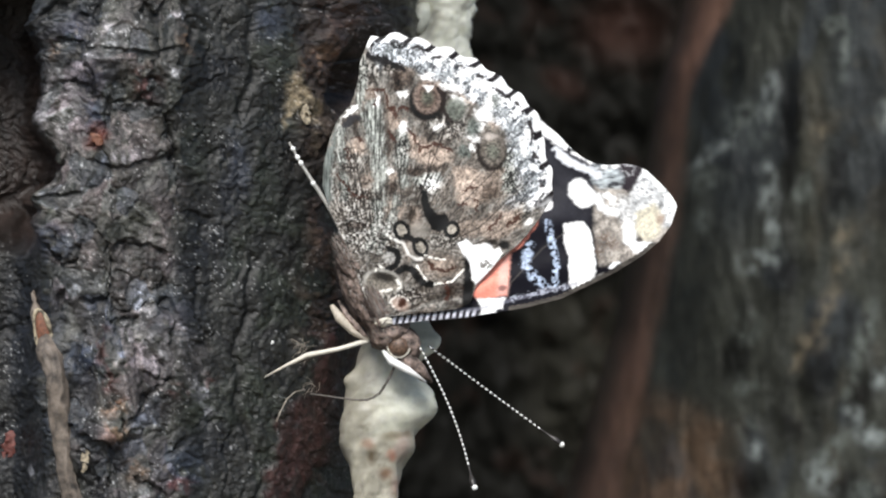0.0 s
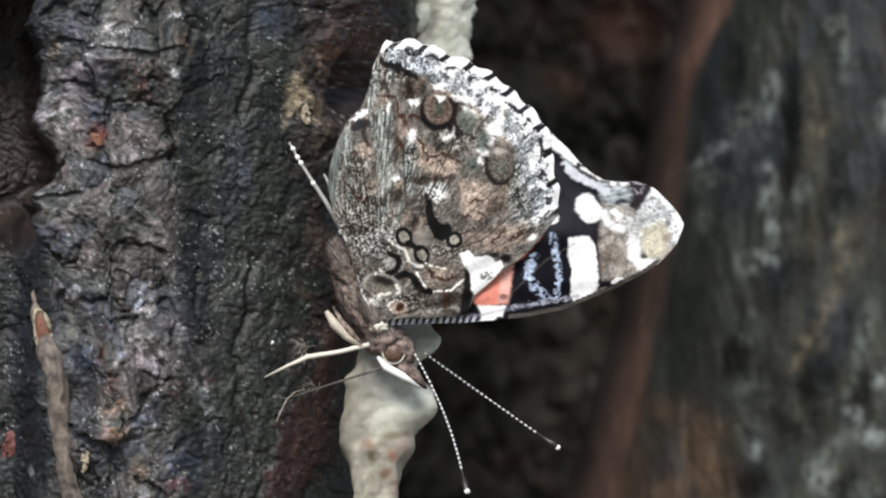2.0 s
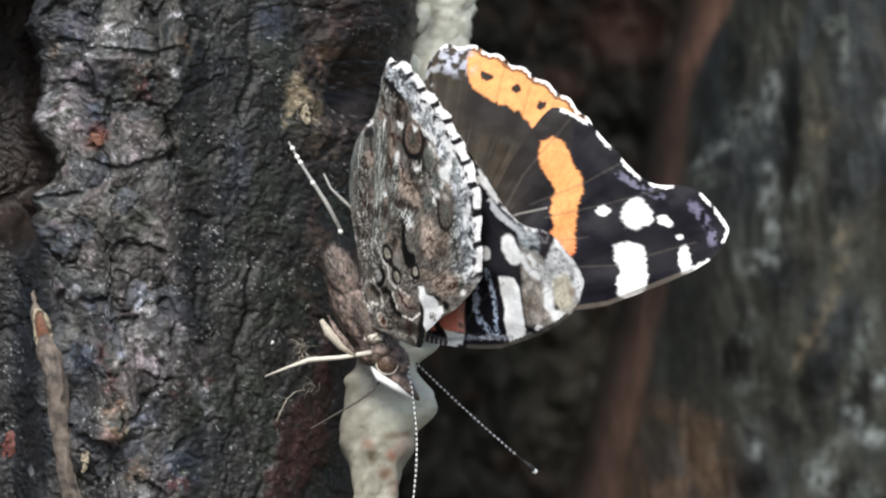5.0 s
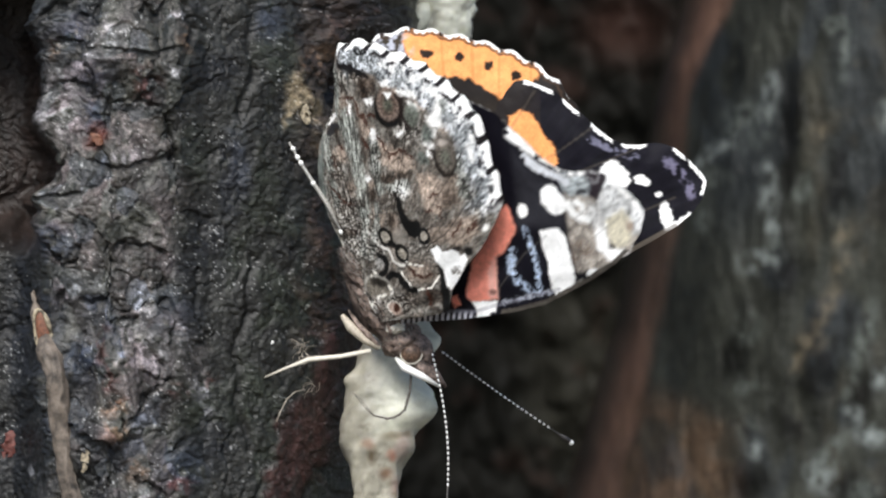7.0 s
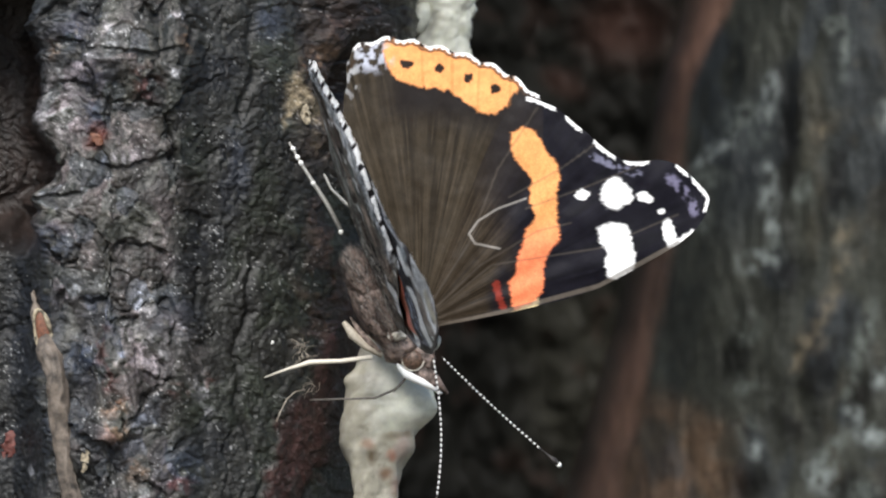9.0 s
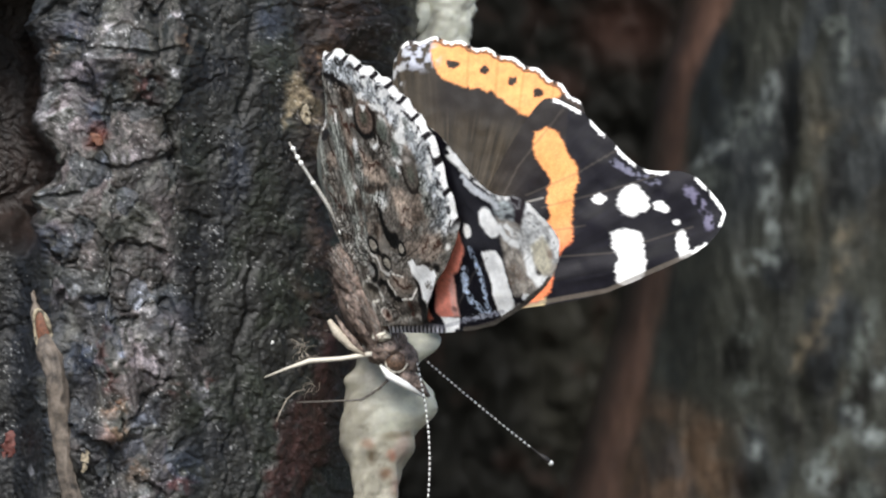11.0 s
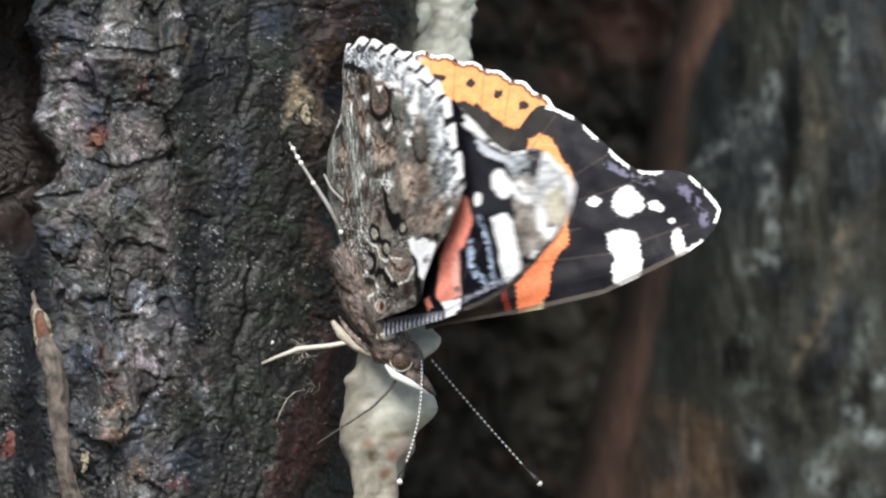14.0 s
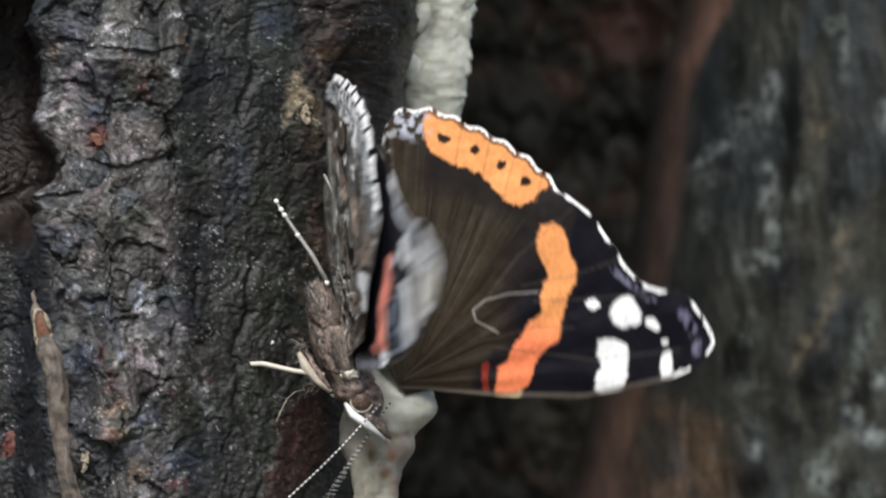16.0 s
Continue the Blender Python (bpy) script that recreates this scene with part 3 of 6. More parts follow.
    v = np.stack([(X - CX) * U, -D * U, EYE_Z + (CY - Y) * U], -1).reshape(-1, 3)
    return quads_mesh("resin_flow", v, grid_faces(len(ys), 110, True), t.reshape(-1, 3))


resin = tagged(part("resin_flow", resin_mesh(), RESIN, None), "milky white lump of hardened resin running down the bark", "resin")
LOBE = plain("resin_lobe", (0.63, 0.635, 0.54), 0.38, 900, 0.22)


def lobe(x, y, d, rx, ry, lean):
    """A rounded drip that swells out of the flow."""
    bm = bmesh.new()
    bmesh.ops.create_uvsphere(bm, u_segments=20, v_segments=14, radius=1.0)
    k = 1 - (d + 60) * U / REACH
    for v in bm.verts:
        c = v.co * (1 + 0.22 * noise.noise(v.co * 1.7 + Vector((x, y, 0))))
        a, b = c.x * rx, c.z * ry
        v.co = P(CX + (x + a + lean * b - CX) * k, CY + (y - b - CY) * k, d + c.y * rx)
    for f in bm.faces:
        f.smooth = True
    part("resin_lobe", bm, LOBE, resin)


for args in ((826, 14, -895, 18, 20, 0.1), (818, 48, -890, 14, 16, 0.3), (820, 92, -890, 16, 20, -0.2), (816, 122, -885, 17, 15, 0.2), (808, 156, -885, 16, 18, 0), (744, 30, -860, 16, 28, 0.2), (728, 120, -860, 22, 34, -0.1)):
    lobe(*args)

# ---- butterfly ----
A0, D0, N0 = Vector((0.37, 0, -0.93)).normalized(), Vector((0.93, 0, 0.37)).normalized(), Vector((0, -1, 0))
AXES = Matrix((A0, D0, N0)).transposed().to_4x4()
ROOT0 = P(650, 540, 0)
butterfly = new("butterfly")
tagged(butterfly, "mottled brown butterfly with black and orange upper wings on bark", "butterfly")

# sheets on which the wing patterns are drawn: base point and turn to the wing's own axes
OPEN_BASE, SHUT_BASE, FORE_TURN, HIND_TURN = (742, 576), (672, 562), 3.0, 8.0
A2, D2 = np.array([A0.x, A0.z]), np.array([D0.x, D0.z])


def to_wing(pts, base, deg):
    """Sheet points to the wing's own axes: u forward, v outward."""
    p = np.array(pts, float)
    x, y = turned(p[:, 0] - base[0], base[1] - p[:, 1], deg)
    return np.stack([x * A2[0] + y * A2[1], x * D2[0] + y * D2[1]], -1)


def to_sheet(u, v, base, deg):
    x, y = u * A2[0] + v * D2[0], u * A2[1] + v * D2[1]
    x, y = turned(x, y, -deg)
    return base[0] + x, base[1] - y


FORE_EDGE = [(742, 590), (775, 580), (900, 555), (1000, 531), (1060, 511), (1150, 463), (1200, 433), (1228, 410), (1248, 384), (1257, 350), (1245, 333),
             (1225, 313), (1200, 292), (1180, 284), (1160, 282), (1140, 286), (1110, 286), (1085, 275), (1060, 256), (1040, 236), (1020, 222), (1000, 204),
             (985, 191), (960, 181), (935, 171), (915, 172), (900, 190), (880, 225), (850, 290), (810, 400), (770, 510), (742, 560)]
HIND_EDGE = [(672, 562), (760, 552), (806, 546), (832, 538), (843, 504), (884, 460), (912, 437), (934, 414), (956, 384), (979, 345), (975, 300), (962, 262), (960, 230),
             (945, 192), (900, 150), (865, 122), (830, 101), (790, 85), (750, 74), (735, 65), (690, 60), (657, 66), (641, 95), (635, 130), (628, 170),
             (612, 196), (597, 215), (585, 245), (574, 290), (572, 330), (590, 385), (615, 430), (645, 520)]


NEAR_FORE_EDGE = [(x, y + float(np.interp(x, [742, 800, 900, 1060, 1160, 1215, 1260], [2, 6, 11, 15, 14, 8, 0])) * (k < 10)) for k, (x, y) in enumerate(FORE_EDGE)]
OPEN_HIND_EDGE = [(742, 572), (826, 540), (865, 518), (905, 490), (945, 440), (966, 408), (982, 388), (1000, 352), (1020, 310), (1005, 262), (990, 230), (976, 206), (950, 168),
                  (905, 133), (870, 114), (845, 104), (800, 88), (750, 77), (735, 73), (695, 66), (662, 70), (640, 76), (622, 87), (613, 112), (612, 150), (604, 200), (598, 260),
                  (608, 330), (640, 430), (690, 520)]


def even(poly, n):
    """A closed outline, resampled evenly and slightly rounded."""
    p = np.vstack([poly, poly[:1]])
    s = np.concatenate([[0], np.cumsum(np.hypot(*np.diff(p, axis=0).T))])
    q = np.linspace(0, s[-1], n, endpoint=False)
    out = np.stack([np.interp(q, s, p[:, 0]), np.interp(q, s, p[:, 1])], -1)
    for _ in range(4):
        out = 0.5 * out + 0.25 * (np.roll(out, 1, 0) + np.roll(out, -1, 0))
    return out


def lay(t, mask, colour):
    m = np.clip(mask, 0, 1)[..., None]
    return t * (1 - m) + m * np.array(colour)


BLACK, BROWN, ORANGE, SNOW, RED = (0.0065, 0.006, 0.010), (0.030, 0.022, 0.0145), (0.9, 0.365, 0.13), (0.95, 0.95, 0.95), (0.93, 0.32, 0.24)


def fore_above(x, y, margin):
    wx, wy = x + 9 * (fbm(x / 9, y / 3.5, 3, 201) - 0.5), y + 6 * (fbm(x / 7, y / 7, 2, 203) - 0.5)
    out = step(840, 930, x + 0.25 * (400 - y))
    t = lay(lay(np.zeros(x.shape + (3,)), 1 + 0 * x, BROWN), out, BLACK)
    ray = np.arctan2(576 - y, x - 742)
    t = t * (0.35 + 1.3 * fbm(ray * 55, np.hypot(x - 742, y - 576) / 70, 3, 205))[..., None]
    t = lay(t, 0.35 * step(0.56, 0.68, fbm(ray * 90, np.hypot(x - 742, y - 576) / 110, 2, 206)) * (1 - out), (0.075, 0.058, 0.04))
    t = lay(t, 0.8 * inside(x, y, [(885, 470), (905, 480), (902, 555), (868, 560), (862, 520)], 12), BLACK)
    t = lay(t, 0.5 * oval(x, y, 905, 250, 70, 90, 20, 0.6) * (x < 960), (0.03, 0.024, 0.02))
    t = lay(t, inside(wx, wy, [(905, 235), (925, 225), (945, 232), (960, 255), (966, 270), (986, 290), (992, 312), (985, 340), (985, 380), (990, 425), (970, 446),
                               (963, 470), (960, 515), (945, 543), (908, 552), (900, 500), (912, 490), (915, 460), (926, 430), (930, 405), (948, 390), (936, 350),
                               (940, 315), (915, 290), (902, 260)]), np.array(ORANGE) * (1 - 0.33 * step(370, 450, y)[..., None] * np.array([0, 1, 0.5])))
    t = lay(t, inside(wx, wy, [(905, 555), (935, 540), (955, 530), (945, 556), (905, 562)]), (0.75, 0.6, 0.33))
    t = lay(t, 0.8 * line(wx, wy, [(878, 505), (882, 525), (890, 545)], 7), (0.26, 0.035, 0.022))
    t = lay(t, inside(wx, wy, [(1057, 404), (1085, 393), (1110, 400), (1119, 430), (1126, 455), (1119, 480), (1095, 502), (1076, 491), (1069, 465), (1076, 448), (1061, 430)]), SNOW)
    for c in ((1087, 343, 23, 29, 0), (1106, 346, 14, 18, 0), (1141, 349, 15, 9, 25), (1030, 345, 12, 11, 0), (1171, 374, 7, 6, 0), (1184, 413, 11, 25, -10)):
        t = lay(t, oval(wx, wy, *c), SNOW)
    t = lay(t, line(wx, wy, [(1186, 432), (1205, 425), (1226, 412)], 6), SNOW)
    t = lay(t, 0.5 * line(wx, wy, [(1050, 277), (1080, 290), (1100, 300), (1130, 308)], 8) * step(0.4, 0.6, fbm(x / 8, y / 8, 2, 209)), (0.3, 0.3, 0.42))
    t = lay(t, 0.5 * line(wx, wy, [(1187, 316), (1205, 332), (1222, 352), (1228, 375)], 11) * step(0.35, 0.6, fbm(x / 9, y / 9, 2, 211)), (0.3, 0.28, 0.42))
    for v in ([(745, 570), (850, 470), (950, 410), (1010, 395)], [(745, 565), (830, 430), (880, 300), (950, 190)], [(745, 572), (870, 470), (1060, 440), (1200, 380)],
              [(900, 350), (990, 300), (1060, 250)], [(930, 370), (1040, 330), (1150, 285)]):
        t = lay(t, 0.35 * line(x, y, v, 2.2), (0.1, 0.085, 0.07))
    t = lay(t, 0.55 * line(x, y, [(930, 352), (880, 370), (845, 392), (829, 415), (840, 432), (884, 441)], 2.2), (0.4, 0.38, 0.35))
    t = lay(t, 0.7 * line(x, y, [(742, 588), (900, 551), (1060, 507), (1200, 430)], 5) * (x < 1210), (0.13, 0.11, 0.09))
    for a, b in ((930, 982), (1000, 1028), (1050, 1088), (1104, 1148), (1196, 1218), (1224, 1241), (1243, 1258)):
        t = lay(t, (margin < 6 + 3 * fbm(x / 6, y / 6, 2, 213)) * (x > a) * (x < b) * (y < 375), SNOW)
    return t


def hind_above(x, y, margin):
    r, ray = np.hypot(x - 742, y - 576), np.arctan2(576 - y, x - 742)
    wx, wy = x + 7 * (fbm(x / 8, y / 8, 2, 221) - 0.5), y + 9 * (fbm(x / 5, y / 12, 2, 223) - 0.5)
    t = lay(np.zeros(x.shape + (3,)), 1 + 0 * x, (0.036, 0.028, 0.019))
    t = t * (0.3 + 1.4 * fbm(ray * 42, r / 110, 3, 225))[..., None]
    t = lay(t, 0.4 * step(0.55, 0.7, fbm(ray * 80, r / 130, 2, 226)), (0.085, 0.066, 0.045))
    t = lay(t, step(330, 400, r) * step(650, 720, x), (0.014, 0.011, 0.010))
    band = inside(wx, wy, [(680, 60), (676, 95), (686, 122), (702, 140), (742, 155), (792, 160), (822, 180), (850, 200), (876, 203), (896, 190), (906, 168), (935, 150), (905, 60)])
    t = lay(t, band, ORANGE)
    for c in ((720, 114, 12, 8, 25), (778, 121, 8, 8, 0), (829, 138, 9, 8, 20), (877, 157, 9, 9, 20)):
        t = lay(t, oval(wx, wy, *c), (0.02, 0.013, 0.01))
    for v in ([(745, 60), (748, 150)], [(800, 70), (800, 165)], [(850, 85), (845, 200)], [(904, 110), (903, 190)]):
        t = lay(t, 0.35 * line(x, y, v, 2.5), (0.3, 0.12, 0.03))
    t = lay(t, step(6, 8, margin) * (1 - step(10, 13, margin)) * (y < 130 + 0.33 * np.clip(x - 690, 0, 300)) * 0.85, (0.05, 0.03, 0.02))
    f = step(0.42, 0.6, fbm(x / 9, y / 9, 2, 227))
    t = lay(t, f * oval(x, y, 655, 100, 36, 26, 0, 0.5), (0.45, 0.47, 0.55))
    t = lay(t, 0.7 * f * oval(x, y, 618, 125, 16, 45, 0, 0.5), (0.45, 0.46, 0.48))
    notch = step(0.1, 0.2, np.abs(((x - 690) / 53.0) % 1.0 - 0.0))
    rim = (margin < 6.5) * (y < 88 + 0.33 * np.clip(x - 690, 0, 300)) * (x > 622)
    t = lay(t, rim * notch, SNOW)
    t = lay(t, rim * (1 - notch), (0.03, 0.022, 0.02))
    return t


def fore_below(x, y, margin):
    wx, wy = x + 5 * (fbm(x / 5, y / 5, 2, 231) - 0.5), y + 5 * (fbm(x / 5, y / 5, 2, 233) - 0.5)
    g = np.clip(0.5 + 1.4 * (fbm(x / 3, y / 3.2, 2, 238) - 0.5), 0, 1)
    m = fbm(x / 12, y / 12, 3, 235)
    FROST = np.array((0.78, 0.79, 0.8))
    t = lay(np.zeros(x.shape + (3,)), 1 + 0 * x, BLACK)
    t = lay(t, 0.7 * inside(x, y, [(960, 255), (1005, 300), (1060, 330), (1040, 395), (985, 388), (940, 400), (960, 360)], 12), (0.034, 0.034, 0.042))
    # tan and brown field behind the tip
    field = inside(wx, wy, [(1052, 330), (1110, 332), (1200, 360), (1195, 420), (1130, 458), (1060, 470), (1052, 410)], 6)
    t = lay(t, field, np.array((0.36, 0.325, 0.29)) * (0.1 + 1.7 * m)[..., None] * (0.5 + 0.9 * g)[..., None])
    for cx, cy, rx, ry, k in ((1072, 424, 18, 13, 0.85), (1088, 434, 14, 8, 0.7), (1060, 448, 10, 12, 0.8), (1112, 372, 10, 8, 0.4)):
        t = lay(t, k * oval(wx, wy, cx, cy, rx, ry, 0, 0.7) * step(0.35, 0.5, g), (0.09, 0.058, 0.042))
    t = lay(t, 0.75 * inside(wx, wy, [(1095, 345), (1118, 352), (1118, 396), (1098, 392), (1090, 368)], 8), FROST * (0.3 + 1.2 * g)[..., None])
    # white frosted tip with a straw-coloured field
    frost = inside(wx, wy, [(1134, 296), (1150, 302), (1200, 360), (1196, 402), (1160, 404), (1120, 392), (1112, 350), (1122, 318)], 5)
    t = lay(t, 0.95 * frost, FROST * (0.1 + 1.4 * fbm(x / 9, y / 9, 3, 237))[..., None] * (0.6 + 0.7 * g)[..., None])
    t = lay(t, 0.7 * frost * step(0.36, 0.24, g) * step(0.42, 0.55, fbm(x / 14, y / 14, 2, 240)), (0.12, 0.12, 0.13))
    t = lay(t, inside(wx, wy, [(1124, 378), (1158, 358), (1174, 384), (1166, 416), (1140, 428), (1124, 410)], 6), np.array((0.68, 0.63, 0.5)) * (0.7 + 0.5 * g)[..., None])
    t = lay(t, 0.7 * oval(wx, wy, 1168, 388, 8, 10, -30, 0.6), (0.3, 0.2, 0.16))
    t = lay(t, line(wx, wy, [(1112, 402), (1114, 424), (1128, 438), (1148, 440)], 13), SNOW)
    t = lay(t, 0.9 * oval(wx, wy, 1131, 424, 6, 5, 0, 0.4), (0.06, 0.05, 0.045))
    # purplish dark corner, slate scrawl and white lines behind the hooked edge
    t = lay(t, inside(wx, wy, [(1068, 276), (1148, 272), (1136, 304), (1114, 342), (1100, 334), (1104, 312), (1084, 300)], 3), (0.026, 0.02, 0.025))
    t = lay(t, 0.7 * inside(x, y, [(1090, 280), (1130, 280), (1120, 310), (1100, 316)], 4) * step(0.58, 0.68, g), (0.55, 0.55, 0.57))
    scrawl = inside(wx, wy, [(1050, 292), (1090, 298), (1104, 312), (1098, 334), (1062, 336), (1046, 318)], 5)
    t = lay(t, 0.9 * scrawl, np.array((0.42, 0.46, 0.48)) * (0.25 + 1.4 * fbm(x / 9, y / 4, 2, 239))[..., None])
    t = lay(t, 0.9 * scrawl * step(0.56, 0.66, fbm(x / 12, y / 4.5, 2, 242)), (0.03, 0.03, 0.036))
    t = lay(t, line(wx, wy, [(984, 268), (1008, 288), (1036, 299), (1058, 312)], 9) * step(0.3, 0.42, fbm(x / 10, y / 10, 2, 244)), (0.7, 0.72, 0.77))
    t = lay(t, line(wx, wy, [(960, 226), (992, 248), (1022, 268), (1050, 286), (1084, 292)], 13) * step(0.26, 0.36, fbm(x / 14, y / 14, 2, 243)), SNOW)
    t = lay(t, 0.9 * line(wx, wy, [(1000, 270), (1040, 292)], 3), (0.04, 0.04, 0.05))
    t = lay(t, line(wx, wy, [(1057, 350), (1064, 366), (1078, 375), (1090, 376)], 9), SNOW)
    t = lay(t, line(wx, wy, [(1072, 346), (1084, 352), (1084, 360)], 7), SNOW)
    t = lay(t, (margin < 11) * (x > 1136) * (y < 395) * step(0.28, 0.4, fbm(x / 9, y / 9, 2, 241)), SNOW)
    # red bar, fading to pink and white at its outer side
    t = lay(t, inside(wx, wy, [(938, 352), (952, 395), (920, 438), (904, 446), (898, 522), (845, 530), (836, 520), (838, 500), (860, 450), (890, 400), (915, 362)]), RED)
    t = lay(t, 0.55 * inside(wx, wy, [(884, 470), (902, 446), (899, 520), (880, 524)], 6), (0.9, 0.62, 0.56))
    t = lay(t, 0.8 * oval(wx, wy, 890, 510, 8, 5, 0, 0.5), (0.2, 0.09, 0.08))
    t = lay(t, inside(wx, wy, [(806, 520), (818, 515), (822, 535), (808, 540)]), RED)
    t = lay(t, inside(wx, wy, [(843, 528), (896, 526), (890, 546), (878, 547), (874, 560), (850, 562), (852, 545)], 2), SNOW)
    # white bar and spots
    t = lay(t, inside(wx, wy, [(998, 396), (1030, 391), (1044, 406), (1052, 450), (1054, 480), (1050, 502), (1036, 522), (1020, 525), (1006, 502), (1006, 452), (997, 430)], 2), SNOW)
    t = lay(t, np.maximum(oval(wx, wy, 1024, 337, 19, 20), oval(wx, wy, 1034, 349, 20, 20)), SNOW)
    t = lay(t, oval(wx, wy, 968, 362, 11, 12), SNOW)
    # powdery blue bands
    for v, w in (([(970, 394), (976, 428), (985, 462), (982, 504)], 7), ([(938, 436), (928, 468), (944, 490), (958, 500)], 10), ([(944, 492), (962, 505), (986, 507)], 5)):
        k = line(wx, wy, v, w) * step(0.36, 0.56, fbm(x / 5, y / 6, 2, 245))
        t = lay(t, k, np.array((0.5, 0.6, 0.78)) * (0.4 + 0.9 * g)[..., None])
    # striped costal edge
    edge = line(x, y, [(690, 566), (770, 567), (845, 563)], 18) * (x > 685) * (x < 848)
    t = lay(t, edge, (0.02, 0.018, 0.026))
    t = lay(t, edge * step(0.4, 0.6, np.abs(((x - 690 + 0.3 * (y - 560)) / 11.5 + 0.25 * fbm(x / 12, y / 12, 2, 246)) % 1 - 0.5) * 2), np.array((0.66, 0.67, 0.75)) * (0.5 + 0.8 * g)[..., None])
    t = lay(t, 0.5 * line(x, y, [(700, 547), (845, 547), (900, 532), (1020, 502)], 4), (0.2, 0.2, 0.25))
    t = lay(t, 0.75 * line(wx, wy, [(905, 530), (960, 516), (1000, 508)], 6) * step(0.5, 0.6, g), (0.5, 0.53, 0.62))
    t = lay(t, 0.7 * line(x, y, [(1050, 494), (1110, 468), (1160, 440)], 5) * step(0.4, 0.6, fbm(x / 20, y / 20, 2, 247)), (0.3, 0.29, 0.27))
    t = lay(t, (margin < 8) * (y > 430) * (x > 900), np.array((0.07, 0.062, 0.054)) * (0.4 + 1.2 * fbm(x / 22, y / 3, 2, 249))[..., None])
    t = lay(t, oval(wx, wy, 1086, 469, 12, 4, -25), SNOW)
    for v in ([(905, 500), (960, 440), (1010, 405)], [(1055, 385), (1100, 350), (1130, 322)], [(1062, 432), (1110, 400), (1150, 372)]):
        t = lay(t, 0.4 * line(x, y, v, 1.6), (0.12, 0.11, 0.1))
    return t


def hind_below(x, y, margin):
    wx = x + 9 * (fbm(x / 10, y / 10, 2, 251) - 0.5) + 8 * (fbm(x / 3.5, y / 3.5, 2, 252) - 0.5)
    wy = y + 9 * (fbm(x / 10, y / 10, 2, 253) - 0.5) + 8 * (fbm(x / 3.5, y / 3.5, 2, 254) - 0.5)
    ray, reach = np.arctan2(560 - y, x - 672), np.hypot(x - 672, y - 560)
    inner = step(110, 230, reach)
    grain = np.clip(0.5 + 1.7 * (0.5 * fbm(x / 2.4, y / 2.8, 2, 257) + 0.5 * (inner * fbm(ray * 90, reach / 9, 3, 250) + (1 - inner) * fbm(x / 4, y / 4, 3, 248)) - 0.5), 0, 1)
    comb = fbm(ray * 46 * (0.4 + 0.6 * inner), reach / 22, 3, 256)
    blot = fbm(wx / 15, wy / 17, 3, 255)
    INK, BARK_BROWN, PALE = (0.010, 0.009, 0.009), (0.055, 0.036, 0.028), (0.56, 0.55, 0.53)
    TAN, SLATE = np.array((0.36, 0.305, 0.265)), np.array((0.27, 0.285, 0.295))
    t = np.array([0.185, 0.168, 0.152]) * (0.3 + 1.35 * blot)[..., None]
    t = lay(t, 0.5 * step(0.48, 0.62, comb), (0.27, 0.265, 0.25))
    t = lay(t, 0.5 * step(0.5, 0.38, comb) * step(0.4, 0.6, fbm(x / 35, y / 35, 2, 258)), (0.06, 0.05, 0.044))
    # plain tan cells between the veins
    for poly, k in (([(723, 236), (800, 266), (802, 286), (775, 300), (748, 292), (728, 276)], 1.1), ([(800, 296), (838, 300), (880, 318), (868, 352), (838, 370), (806, 352)], 1.1),
                    ([(846, 392), (880, 372), (925, 368), (918, 402), (880, 424), (848, 420)], 1.0), ([(618, 256), (640, 246), (652, 262), (636, 276), (618, 272)], 1.25),
                    ([(688, 168), (704, 214), (722, 206), (716, 234), (694, 232), (684, 200)], 0.9), ([(650, 160), (664, 158), (662, 184), (648, 182)], 0.95)):
        t = lay(t, 0.85 * inside(wx, wy, poly, 7), TAN * k * (0.55 + 0.9 * fbm(wx / 9, wy / 9, 3, 262))[..., None])
    for cx, cy, rx, ry, k in ((716, 128, 16, 14, 0.75), (770, 142, 22, 12, 1.15), (832, 170, 20, 12, 1.2), (882, 214, 16, 18, 1.1), (690, 310, 14, 12, 0.8), (700, 372, 16, 18, 0.85), (655, 322, 18, 14, 0.8), (735, 388, 12, 22, 0.8),
                              (782, 472, 32, 18, 0.85), (725, 440, 10, 14, 0.9), (880, 320, 22, 30, 0.7), (770, 395, 10, 14, 0.7), (830, 405, 26, 14, 0.8)):
        t = lay(t, 0.8 * oval(wx, wy, cx, cy, rx, ry, 0, 0.5), TAN * k * (0.55 + 0.9 * fbm(wx / 8, wy / 8, 2, 263))[..., None])
    # grey-green strands that run from the base to the tail
    for v, w in (([(662, 190), (668, 250), (674, 310), (672, 360)], 17), ([(650, 205), (660, 250)], 12), ([(712, 240), (712, 290), (716, 322)], 13), ([(640, 104), (641, 160), (636, 186)], 9), ([(606, 228), (606, 300), (612, 350)], 9),
                 ([(672, 360), (668, 400), (655, 440)], 9), ([(704, 350), (692, 400), (672, 440)], 8), ([(905, 270), (902, 330)], 16), ([(740, 320), (775, 318)], 12)):
        t = lay(t, 0.85 * line(wx, wy, v, w), np.array((0.26, 0.27, 0.255)) * np.clip(-0.5 + 3.0 * fbm(ray * 150, reach / 24, 3, 264), 0.08, 2.2)[..., None])
